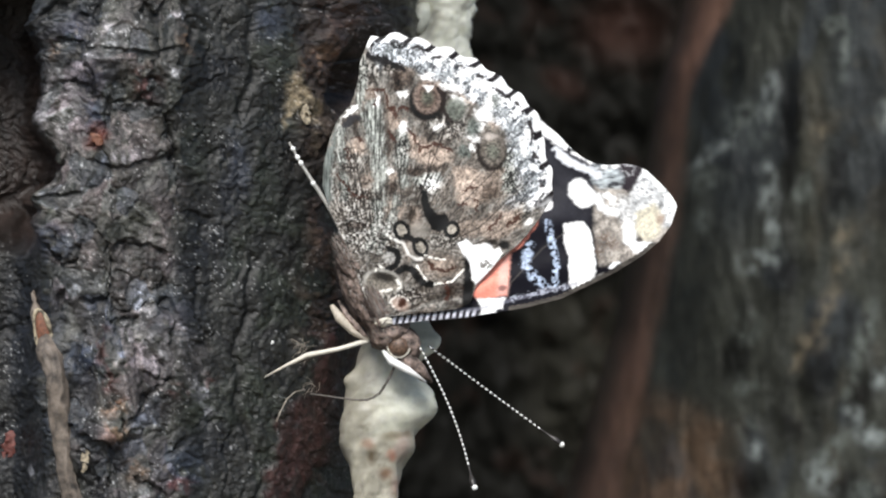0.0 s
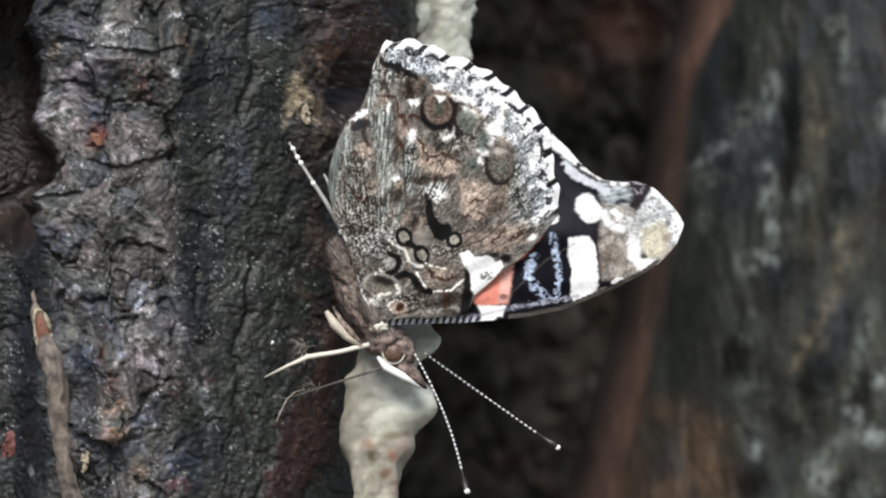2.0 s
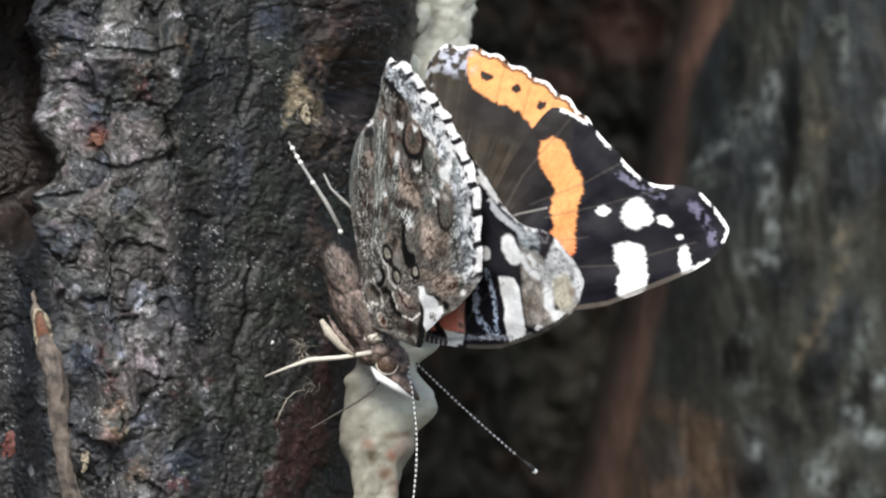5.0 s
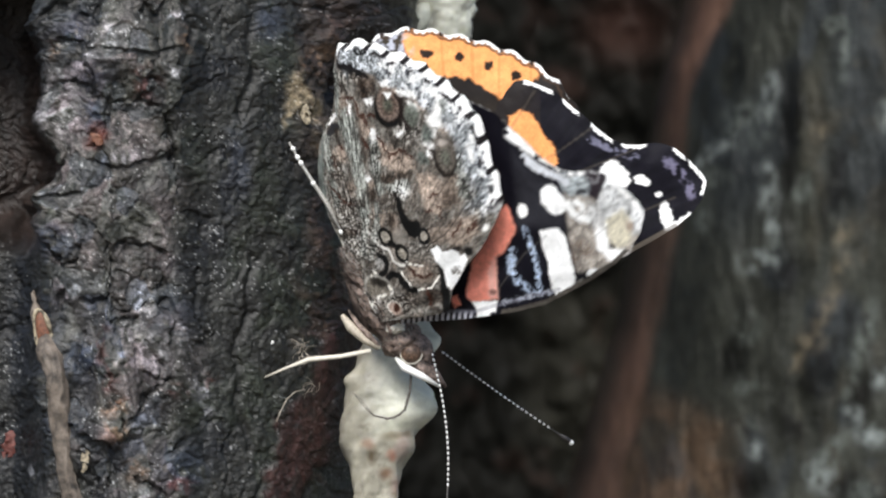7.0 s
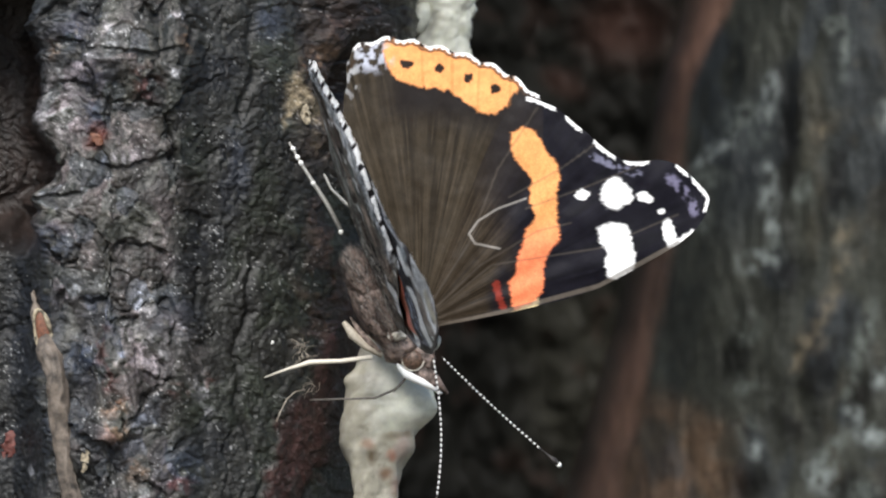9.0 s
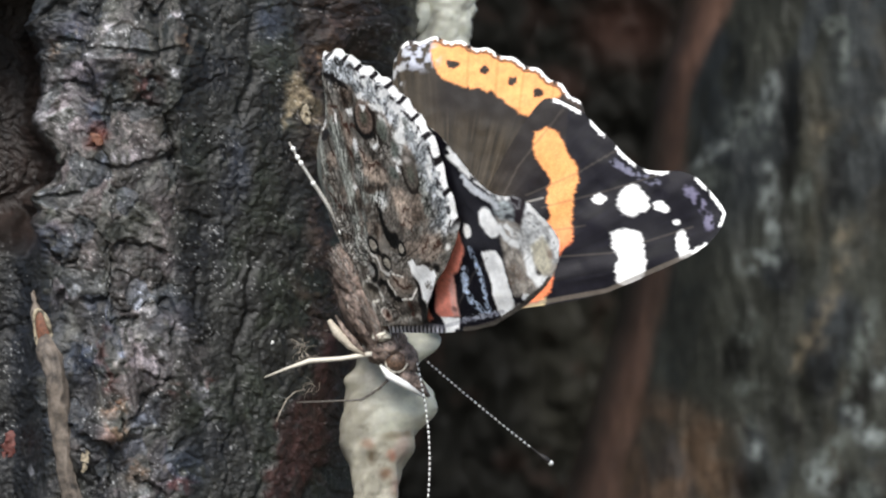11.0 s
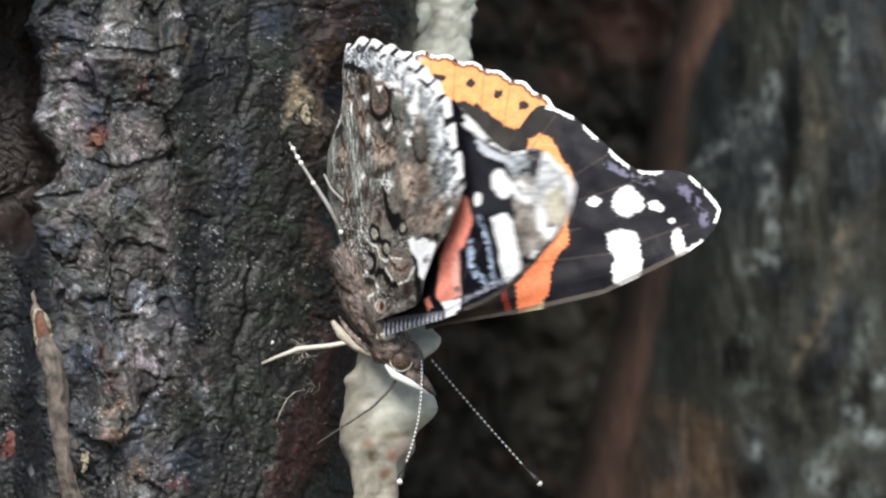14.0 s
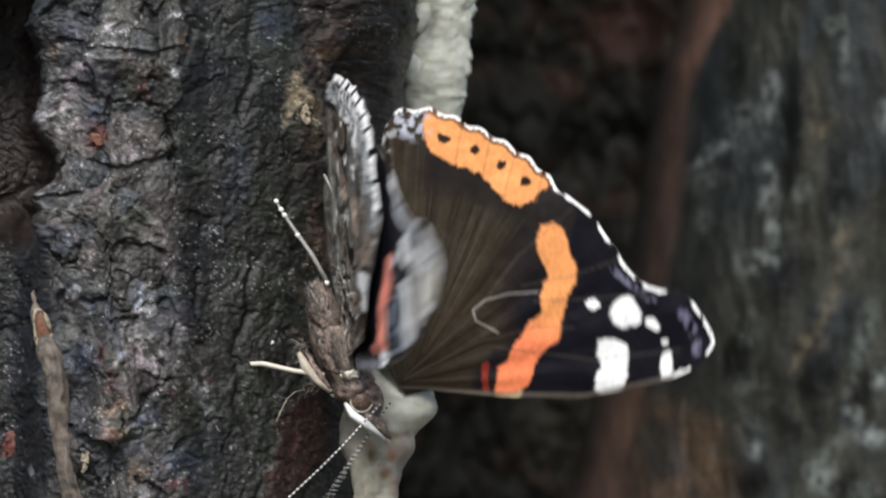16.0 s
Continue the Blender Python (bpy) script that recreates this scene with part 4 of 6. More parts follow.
    # dark clouds
    for cx, cy, rx, ry, k in ((704, 146, 13, 22, 0.9), (724, 140, 9, 16, 0.6), (612, 297, 14, 7, 0.8), (652, 347, 26, 9, 0.85), (692, 334, 13, 12, 0.85), (734, 303, 24, 7, 0.8), (772, 296, 22, 6, 0.7), (636, 396, 26, 8, 0.85), (688, 262, 6, 26, 0.6),
                              (862, 342, 20, 12, 0.55), (728, 378, 6, 14, 0.7), (866, 384, 22, 6, 0.5), (798, 512, 8, 22, 0.75), (740, 520, 26, 9, 0.7), (622, 216, 18, 8, 0.7)):
        t = lay(t, k * oval(wx, wy, cx, cy, rx, ry, 0, 0.7), np.array((0.05, 0.037, 0.03)) * (0.5 + grain)[..., None])
    # salt-and-pepper scales in clusters
    for cx, cy, rx, ry in ((628, 345, 34, 22), (618, 375, 26, 20), (665, 385, 30, 20), (640, 425, 24, 22), (690, 425, 34, 24), (625, 288, 22, 20), (712, 268, 12, 36), (650, 122, 26, 26), (690, 115, 20, 14), (760, 330, 24, 16), (790, 425, 34, 12),
                           (905, 300, 18, 40), (930, 350, 20, 34), (715, 520, 40, 14), (670, 512, 24, 12), (800, 225, 26, 22), (775, 218, 20, 14)):
        c = oval(x, y, cx, cy, rx, ry, 0, 0.6)
        t = lay(t, 0.6 * c * step(0.55, 0.75, grain), (0.44, 0.43, 0.41))
        t = lay(t, 0.75 * c * step(0.5, 0.34, grain), (0.03, 0.027, 0.024))
    # wavy marbling near the base
    mar, down = fbm(wx / 30, wy / 19, 2, 261), step(355, 410, y + 0.35 * (690 - x)) * step(720, 690, x)
    t = lay(t, 0.7 * (1 - step(0.02, 0.06, np.abs(mar - 0.46))) * down, (0.03, 0.026, 0.023))
    t = lay(t, 0.6 * (1 - step(0.015, 0.04, np.abs(mar - 0.55))) * down, PALE)
    # short broken zigzags
    tooth = 0.5 + 0.5 * np.sin(ray * 70.0 + 7 * fbm(x / 45, y / 45, 2, 289))
    for k, (R, amp) in enumerate(((165, 10), (230, 15), (300, 18))):
        q = np.abs(reach + amp * (tooth - 0.5) + 26 * (fbm(x / 30, y / 30, 2, 290 + k) - 0.5) - R)
        t = lay(t, 0.6 * (1 - step(1.2, 3.2, q)) * step(0.48, 0.6, fbm(x / 34, y / 34, 2, 300 + k)), BARK_BROWN)
    t = t * (0.3 + 1.15 * grain)[..., None]
    # rim: slate scales, then white lunules with dark strokes, then a fringe cut by dark notches
    on = (1 - step(340, 375, y + 20 * (fbm(x / 12, y / 12, 2, 265) - 0.5))) * step(652, 668, x + 0.5 * (100 - y))
    rag = margin + 12 * (fbm(x / 12, y / 12, 3, 267) - 0.5)
    wide = np.interp(x, [660, 720, 760, 900, 960], [34, 44, 62, 62, 36])
    slate = on * step(wide + 8, wide - 8, rag)
    t = lay(t, 0.92 * slate, SLATE * (0.3 + 1.4 * grain)[..., None])
    t = lay(t, 0.8 * slate * step(0.52, 0.66, 0.45 * grain + 0.55 * fbm(x / 9, y / 7, 2, 266)), (0.66, 0.67, 0.7))
    t = lay(t, 0.75 * slate * step(0.46, 0.34, 0.5 * grain + 0.5 * fbm(x / 7, y / 7, 2, 269)), (0.06, 0.062, 0.07))
    arc = (x + 0.75 * y + 10) / 51.0
    wave = 0.5 + 0.5 * np.cos(arc * 2 * np.pi)
    bright = on * step(730, 790, x) * (1 - step(24, 40, rag - 10 * wave + 12 * step(880, 930, x)))
    t = lay(t, 0.95 * bright * step(0.4, 0.54, 0.4 * grain + 0.6 * fbm(x / 9, y / 7, 2, 270)), (0.86, 0.86, 0.87))
    stroke = (1 - step(1.8, 4.2, np.abs(margin - 19 + 5 * (wave - 0.5) + 5 * (fbm(x / 9, y / 9, 2, 268) - 0.5)))) * step(0.2, 0.4, wave) * step(0.34, 0.46, fbm(x / 16, y / 16, 2, 249))
    t = lay(t, 0.95 * stroke * on, (0.05, 0.045, 0.045))
    ragged = margin + 6 * (fbm(x / 4, y / 4, 2, 272) - 0.5)
    t = lay(t, (ragged < 10.5) * on, SNOW)
    cut = (1 - step(0.1, 0.17, np.abs((arc + 0.008 * margin + 0.12 * fbm(x / 20, y / 20, 2, 259)) % 1.0 - 0.5))) * (ragged < 17) * on
    t = lay(t, cut, (0.026, 0.022, 0.024))
    # slate patch, black streak and white lip at the tail
    patch = inside(wx, wy, [(662, 74), (700, 78), (745, 92), (730, 120), (700, 112), (660, 100)], 6)
    t = lay(t, 0.9 * patch, SLATE * 0.9 * (0.15 + 1.7 * grain)[..., None])
    t = lay(t, 0.7 * patch * step(0.55, 0.66, grain), (0.66, 0.68, 0.72))
    t = lay(t, 0.95 * line(wx, wy, [(656, 100), (676, 106), (692, 112), (712, 122)], 8), (0.018, 0.016, 0.017))
    t = lay(t, line(wx, wy, [(697, 80), (706, 85), (716, 82)], 4), INK)
    t = lay(t, 0.95 * inside(wx, wy, [(608, 206), (618, 194), (633, 184), (634, 196), (618, 206)], 3), (0.8, 0.8, 0.79))
    t = lay(t, 0.9 * line(wx, wy, [(612, 222), (622, 212), (634, 210)], 7), (0.05, 0.05, 0.055))
    # white and slate flecks behind the rim
    for cx, cy, rx, ry, a in ((752, 137, 12, 5, 10), (800, 156, 22, 6, 12), (812, 178, 14, 7, 20), (855, 205, 18, 9, 20), (866, 184, 12, 16, 30), (850, 226, 8, 9, 0), (838, 246, 14, 7, 10), (712, 166, 12, 6, 0), (715, 226, 7, 12, 0), (862, 158, 14, 7, 30),
                              (690, 304, 8, 7, 0), (668, 178, 5, 12, 0), (832, 262, 8, 6, 0), (775, 224, 9, 5, 0), (926, 262, 6, 14, -10)):
        t = lay(t, 0.92 * oval(wx, wy, cx, cy, rx, ry, a, 0.45), np.array((0.85, 0.84, 0.83)) * (0.6 + 0.5 * grain)[..., None])
    for cx, cy, rx, ry in ((838, 228, 13, 17), (822, 268, 10, 12), (878, 180, 8, 12)):
        t = lay(t, 0.85 * oval(wx, wy, cx, cy, rx, ry, 0, 0.5), np.array((0.13, 0.145, 0.135)) * (0.3 + 1.4 * grain)[..., None])
    # smooth slate fold along the inner edge
    fold = inside(wx, wy, [(600, 206), (588, 246), (574, 288), (567, 330), (578, 368), (590, 350), (588, 310), (594, 258)], 5)
    t = lay(t, 0.95 * fold, np.array((0.165, 0.18, 0.172)) * (0.3 + 1.4 * fbm(x / 3, y / 26, 3, 274))[..., None])
    t = lay(t, 0.7 * line(wx, wy, [(604, 206), (597, 262), (590, 320), (592, 350)], 3) * step(0.4, 0.6, grain), (0.42, 0.43, 0.41))
    # red-brown zigzag lines
    for v, w in (([(647, 161), (660, 158), (663, 186)], 3), ([(664, 158), (680, 161), (690, 186), (699, 210), (706, 194), (714, 188), (722, 196)], 5), ([(722, 232), (732, 238), (738, 256), (746, 265), (756, 262), (765, 253), (780, 258), (800, 266)], 4),
                 ([(622, 250), (634, 244), (645, 250)], 3.5), ([(688, 228), (696, 248), (700, 256)], 4), ([(819, 338), (830, 333), (843, 328)], 4), ([(836, 352), (845, 356), (846, 372)], 3.5), ([(812, 362), (826, 360)], 4), ([(866, 404), (880, 394), (888, 378)], 6),
                 ([(896, 402), (908, 390), (920, 382)], 6), ([(762, 466), (768, 477), (782, 480), (806, 472)], 5), ([(786, 500), (794, 512), (792, 530)], 7), ([(600, 310), (612, 330), (630, 350), (650, 348)], 4), ([(612, 262), (620, 286)], 4)):
        t = lay(t, 0.88 * line(wx, wy, v, w * 0.62), (0.075, 0.036, 0.026))
    # eyespots: speckled discs, each hung in its own dark crescent
    wx, wy = x + 3 * (fbm(x / 5, y / 5, 2, 275) - 0.5), y + 3 * (fbm(x / 5, y / 5, 2, 277) - 0.5)
    disc = (0.25 + 1.5 * fbm(x / 3.4, y / 3.4, 2, 279))[..., None]
    t = lay(t, oval(wx, wy, 755, 179, 32, 36, 0, 0.12) * step(146, 172, y + 0.25 * np.abs(x - 756)), (0.016, 0.012, 0.011))
    t = lay(t, oval(wx, wy, 757, 173, 26, 29, 0, 0.14), np.array((0.2, 0.165, 0.145)) * disc)
    t = lay(t, 0.7 * oval(wx, wy, 757, 173, 19, 21, 0, 0.3), np.array((0.1, 0.07, 0.06)) * disc)
    t = lay(t, 0.8 * oval(wx, wy, 757, 174, 11, 13, 0, 0.6), np.array((0.12, 0.13, 0.108)) * disc)
    t = lay(t, inside(wx, wy, [(748, 152), (768, 152), (765, 158), (758, 165), (754, 157)], 2), (0.74, 0.72, 0.7))
    t = lay(t, 0.9 * line(wx, wy, [(775, 158), (784, 170), (782, 196)], 4), (0.03, 0.022, 0.02))
    t = lay(t, 0.85 * oval(wx, wy, 806, 194, 18, 20, 10, 0.3), np.array((0.14, 0.152, 0.135)) * disc)
    t = lay(t, 0.9 * line(wx, wy, [(787, 166), (785, 190), (790, 206), (799, 216)], 4), (0.03, 0.022, 0.02))
    t = lay(t, 0.9 * oval(wx, wy, 870, 269, 26, 34, 0, 0.08) * step(240, 262, y), (0.024, 0.018, 0.016))
    t = lay(t, oval(wx, wy, 872, 265, 22, 30, 0, 0.15), np.array((0.155, 0.14, 0.125)) * disc)
    t = lay(t, 0.7 * oval(wx, wy, 872, 268, 11, 13, 0, 0.6), np.array((0.13, 0.14, 0.12)) * disc)
    t = lay(t, 0.7 * oval(wx, wy, 868, 242, 12, 6, 0, 0.5), (0.5, 0.46, 0.43))
    # comma with a loop at its foot, and two loops grown together
    t = lay(t, 0.8 * oval(wx, wy, 762, 325, 18, 14, -30, 0.6) * step(0.4, 0.6, grain), (0.7, 0.7, 0.69))
    t = lay(t, 0.75 * oval(wx, wy, 738, 440, 18, 16, 0, 0.4) + 0.75 * oval(wx, wy, 742, 408, 16, 16, 0, 0.5), (0.25, 0.235, 0.215))
    t = lay(t, inside(wx, wy, [(746, 338), (757, 336), (758, 352), (762, 366), (774, 380), (788, 377), (795, 388), (790, 402), (778, 410), (766, 406), (752, 382), (746, 360)], 2), INK)
    for cx, cy, rx, ry, a in ((800, 406, 15, 15, 35), (712, 408, 15, 18, -25), (745, 437, 14, 18, -25)):
        t = lay(t, oval(wx, wy, cx, cy, rx, ry, a), INK)
        t = lay(t, oval(wx, wy, cx, cy, rx - 6.5, ry - 6.5, a), np.array((0.3, 0.28, 0.25)) * (0.4 + 1.2 * grain)[..., None])
    t = lay(t, line(wx, wy, [(720, 418), (729, 423), (738, 426)], 6), INK)
    t = lay(t, 0.85 * line(wx, wy, [(700, 424), (716, 432), (724, 450), (738, 458), (748, 458)], 3), PALE)
    # hooks and pale lines near the base
    t = lay(t, 0.85 * oval(wx, wy, 692, 454, 13, 11, 0, 0.4), np.array((0.3, 0.295, 0.285)) * (0.4 + 1.2 * grain)[..., None])
    t = lay(t, line(wx, wy, [(690, 441), (702, 444), (707, 456), (702, 470), (686, 476)], 5.5), INK)
    t = lay(t, line(wx, wy, [(706, 480), (718, 473), (733, 478), (738, 490), (750, 500), (764, 502)], 7), INK)
    t = lay(t, oval(wx, wy, 678, 498, 33, 21, 8, 0.15), (0.5, 0.49, 0.46))
    t = lay(t, oval(wx, wy, 678, 501, 30, 20, 8, 0.2), np.array((0.19, 0.175, 0.155)) * (0.3 + 1.4 * grain)[..., None])
    t = lay(t, 0.9 * oval(wx, wy, 682, 489, 22, 9, 12, 0.5), (0.03, 0.027, 0.024))
    for v, w in (([(666, 478), (673, 470), (680, 474)], 5), ([(704, 496), (709, 506), (706, 514)], 6), ([(753, 451), (768, 457), (788, 459)], 4), ([(738, 470), (748, 486), (756, 496)], 4), ([(770, 502), (800, 498), (822, 476)], 3.5), ([(660, 530), (676, 516), (694, 512)], 6),
                 ([(700, 546), (692, 532), (706, 522), (724, 530)], 4), ([(648, 524), (656, 534), (660, 546)], 7)):
        t = lay(t, 0.9 * line(wx, wy, v, w * 0.6) * step(0.25, 0.4, grain), (0.64, 0.625, 0.59))
    t = lay(t, 0.8 * oval(wx, wy, 710, 537, 15, 11, 20, 0.4), (0.42, 0.34, 0.3))
    t = lay(t, 0.95 * oval(wx, wy, 713, 535, 7, 9, 20, 0.4), (0.07, 0.032, 0.022))
    # white patch at the front edge, cut by a black wedge
    t = lay(t, inside(wx, wy, [(811, 430), (826, 424), (838, 434), (866, 430), (874, 442), (884, 438), (888, 448), (868, 478), (842, 502), (836, 494), (832, 468), (820, 448)]), SNOW)
    t = lay(t, 0.85 * oval(x, y, 860, 468, 15, 11, -30, 0.5) * step(0.5, 0.6, fbm(x / 4, y / 4, 2, 271)), (0.1, 0.09, 0.08))
    t = lay(t, inside(wx, wy, [(824, 450), (831, 468), (838, 505), (834, 544), (819, 544), (822, 490)]), INK)
    t = lay(t, oval(wx, wy, 893, 433, 10, 8, 20, 0.4) + 0.8 * oval(wx, wy, 872, 428, 9, 5, 0, 0.5), (0.02, 0.017, 0.016))
    t = lay(t, 0.9 * oval(wx, wy, 936, 392, 9, 5, -40, 0.5), (0.7, 0.68, 0.66))
    # thin veins
    clear = step(90, 150, np.hypot(x - 680, y - 500))
    for v in ([(792, 388), (838, 340), (880, 298), (918, 250)], [(770, 440), (850, 402), (900, 352), (940, 318)], [(690, 470), (712, 352), (700, 250)], [(700, 470), (742, 350), (790, 222)], [(668, 470), (650, 380), (626, 262)], [(757, 300), (762, 268)]):
        t = lay(t, 0.6 * line(x, y, v, 1.6) * clear, (0.035, 0.03, 0.027))
    return np.clip(0.275 * (np.clip(t, 0.004, 1) / 0.27) ** 1.4, 0.007, 0.9)


def wing_mesh(name, edge, base, deg, front, back, z_off, n_around, n_out, scallop=0.0, lip=0.0):
    """A thin cambered wing: its front sheet (towards +z) and its back sheet, each with its own pattern."""
    rim = even(to_wing(edge, base, deg), n_around)
    far_out = step(330, 420, np.hypot(*rim.T)) * (rim[:, 0] < -120)
    arc = np.cumsum(np.hypot(*(rim - np.roll(rim, 1, 0)).T))
    rim = rim * (1 + scallop * far_out * np.cos(arc / 50.0 * 2 * np.pi))[:, None]
    root = np.array([0.0, 4.0])
    sheets, faces, tones, count = [], [], [], 0
    for side, (paint, sbase, sdeg), (na, no) in ((1, front, (n_around, n_out)), (-1, back, (n_around // 3, n_out // 3))):
        r = rim[::n_around // na][:na]
        q = (np.linspace(0, 1, no) ** 0.75)[:, None, None]
        uv = root + q * (r[None] - root)
        u, v = uv[..., 0], uv[..., 1]
        reach = np.hypot(u, v)
        margin = np.min(np.hypot(u[..., None] - rim[None, None, ::6, 0], v[..., None] - rim[None, None, ::6, 1]), -1) if no < 120 else None
        if margin is None:
            margin = np.empty(u.shape)
            for k in range(no):
                margin[k] = np.min(np.hypot(u[k][:, None] - rim[None, ::4, 0], v[k][:, None] - rim[None, ::4, 1]), -1)
        fan = np.arctan2(v, -u)
        z = 14 * (reach / 500) ** 2 * -1 + 1.3 * np.cos(fan * 26 + 3 * fbm(u / 150, v / 150, 2, 283)) * np.clip(reach / 150, 0, 1) + 7 * (fbm(u / 70, v / 70, 3, 281) - 0.5)
        z = z + z_off + side * (0.6 + 1.2 * (1 - q[..., 0]))
        z = z - lip * np.clip(1 - margin / 14, 0, 1) * step(300, 380, reach)
        x, y = to_sheet(u, v, sbase, sdeg)
        tones.append(paint(x, y, margin).reshape(-1, 3))
        sheets.append(np.stack([u, v, z], -1).reshape(-1, 3) * U)
        f = grid_faces(no, na, True)
        faces.append((f if side < 0 else f[:, ::-1]) + count)
        count += no * na
    return quads_mesh(name, np.vstack(sheets), np.vstack(faces), np.clip(np.vstack(tones), 0.003, 0.95))


F_UP, F_DOWN = (fore_above, OPEN_BASE, 0.0), (fore_below, SHUT_BASE, FORE_TURN)
H_UP, H_DOWN = (hind_above, OPEN_BASE, 0.0), (hind_below, SHUT_BASE, HIND_TURN)
fore_r = part("right_forewing", wing_mesh("forewing", NEAR_FORE_EDGE, OPEN_BASE, 0.0, F_DOWN, F_UP, 0, 540, 270), WING, butterfly, "underside black with white bar and red patch")
hind_r = part("right_hindwing", wing_mesh("hindwing", HIND_EDGE, SHUT_BASE, HIND_TURN, H_DOWN, H_UP, 8, 960, 440, 0.007, 7.0), WING, butterfly, "underside marbled brown and grey with eyespots")
fore_l = part("left_forewing", wing_mesh("forewing", FORE_EDGE, OPEN_BASE, 0.0, F_UP, F_DOWN, 0, 480, 240), WING, butterfly, "upper side black with orange band and white spots")
hind_l = part("left_hindwing", wing_mesh("hindwing", OPEN_HIND_EDGE, OPEN_BASE, 0.0, H_UP, H_DOWN, -8, 480, 240, 0.007), WING, butterfly, "upper side brown with orange spotted rim")


def local(x, y, d=0.0):
    """A plan point of the body at rest, in the butterfly's space."""
    return P(x, y, d) - ROOT0


def tube(bm, pts, radii, sides=8):
    """A tapered tube through points."""
    rings = []
    for k, p in enumerate(pts):
        way = (Vector(pts[min(k + 1, len(pts) - 1)]) - Vector(pts[max(k - 1, 0)])).normalized()
        a = way.cross(Vector((0.31, 0.87, 0.38))).normalized()
        b = way.cross(a)
        rings.append([bm.verts.new(Vector(p) + radii[k] * (math.cos(t) * a + math.sin(t) * b)) for t in [2 * math.pi * i / sides for i in range(sides)]])
    for r0, r1 in zip(rings[:-1], rings[1:]):
        for i in range(sides):
            bm.faces.new((r0[i], r0[(i + 1) % sides], r1[(i + 1) % sides], r1[i]))
    bm.faces.new(rings[0][::-1])
    bm.faces.new(rings[-1])
    for f in bm.faces:
        f.smooth = True
    return bm


def egg(bm, centre, axis, length, width, squash=1.0, bumps=0.0):
    """A rounded body along an axis."""
    axis = Vector(axis).normalized()
    turn = axis.to_track_quat("Z", "Y").to_matrix()
    got = bmesh.ops.create_uvsphere(bm, u_segments=28, v_segments=20, radius=1.0)["verts"]
    for v in got:
        c = v.co.copy()
        k = 1 + bumps * (noise.noise(c * 3.0))
        v.co = Vector(centre) + turn @ Vector((c.x * width * squash * k, c.y * width * k, c.z * length * k))
    for f in bm.faces:
        f.smooth = True
    return bm


thorax_bm = egg(bmesh.new(), local(650, 520, -4), local(690, 595) - local(612, 440), 86 * U, 40 * U, 1.0, 0.16)
part("thorax", thorax_bm, FUR, butterfly, "furry brown thorax")
part("shoulder", egg(bmesh.new(), local(624, 462, 14), local(656, 520) - local(606, 420), 48 * U, 26 * U, 1.0, 0.25), FUR, butterfly, "furry brown side of the thorax")
part("wing_joint", egg(bmesh.new(), local(668, 540, 34), (0.4, 0, -1), 34 * U, 17 * U, 0.8, 0.5), FUR, butterfly, "lumpy grey wing joint")
part("wing_joint", egg(bmesh.new(), local(680, 567, 34), (1, 0, 0.1), 15 * U, 11 * U, 1, 0.4), LEG, butterfly, "pale knob of the wing joint")
part("collar", egg(bmesh.new(), local(690, 590, 0), (0.6, 0, -1), 24 * U, 38 * U, 1.0, 0.2), FUR, butterfly, "furry brown collar behind the head")
abdomen_bm = egg(bmesh.new(), local(660, 415, -24), local(670, 470) - local(648, 340), 60 * U, 13 * U, 1.0, 0.05)
part("abdomen", abdomen_bm, FUR, butterfly, "slender brown abdomen")
head = part("head", egg(bmesh.new(), local(716, 607, 0), local(750, 650) - local(690, 570), 34 * U, 27 * U, 1.0, 0.15), FUR, butterfly, "furry brown head")
part("eye", egg(bmesh.new(), local(706, 613, 21), (0, -1, 0), 13 * U, 19 * U), EYE_MAT, butterfly, "brown compound eye")
rim_points = [local(706 + 19.5 * math.cos(a), 613 + 19.5 * math.sin(a), 24) for a in [2 * math.pi * i / 24 for i in range(25)]]
part("eye_rim", tube(bmesh.new(), rim_points, [(1.5 + 0.5 * math.sin(3 * i)) * U for i in range(25)], 6), LEG, butterfly, "pale ring of scales round the eye")
part("eye", egg(bmesh.new(), local(716, 608, -20), (0, 1, 0), 11 * U, 19 * U), EYE_MAT, butterfly, "brown compound eye")
for d in (9, -9):
    part("palp", tube(bmesh.new(), [local(700, 618, d), local(722, 636, d), local(744, 655, d), local(764, 677, d * 0.5)], [9 * U, 14 * U, 11 * U, 2.5 * U], 10), FUR, butterfly, "pointed brown palp")
    part("palp_stripe", tube(bmesh.new(), [local(678, 620, d * 1.8), local(692, 638, d * 2.4), local(722, 655, d * 2.2), local(754, 676, d * 1.3)], [3 * U, 7.5 * U, 7 * U, 2 * U], 8), WHITE, butterfly, "white stripe under the palp")


def antenna(name):
    """A ringed feeler along +z with a dark club and a pale tip."""
    bm, pts, rad = bmesh.new(), [], []
    L = 300
    n = 62
    for k in range(n + 1):
        s = k / n
        club = 1.9 * math.exp(-((s - 0.955) / 0.035) ** 2)
        pts.append((14 * math.sin(s * math.pi) * U, 0, s * L * U))
        rad.append((1.3 + 0.25 * (k % 2) + 2.2 * club) * U)
    return tube(bm, pts, rad, 8)


def antenna_ring():
    return tube(bmesh.new(), [(0, 0, -0.51 * 300 / 62 * U), (0, 0, 0.51 * 300 / 62 * U)], [1.68 * U, 1.68 * U], 8)


feelers = []
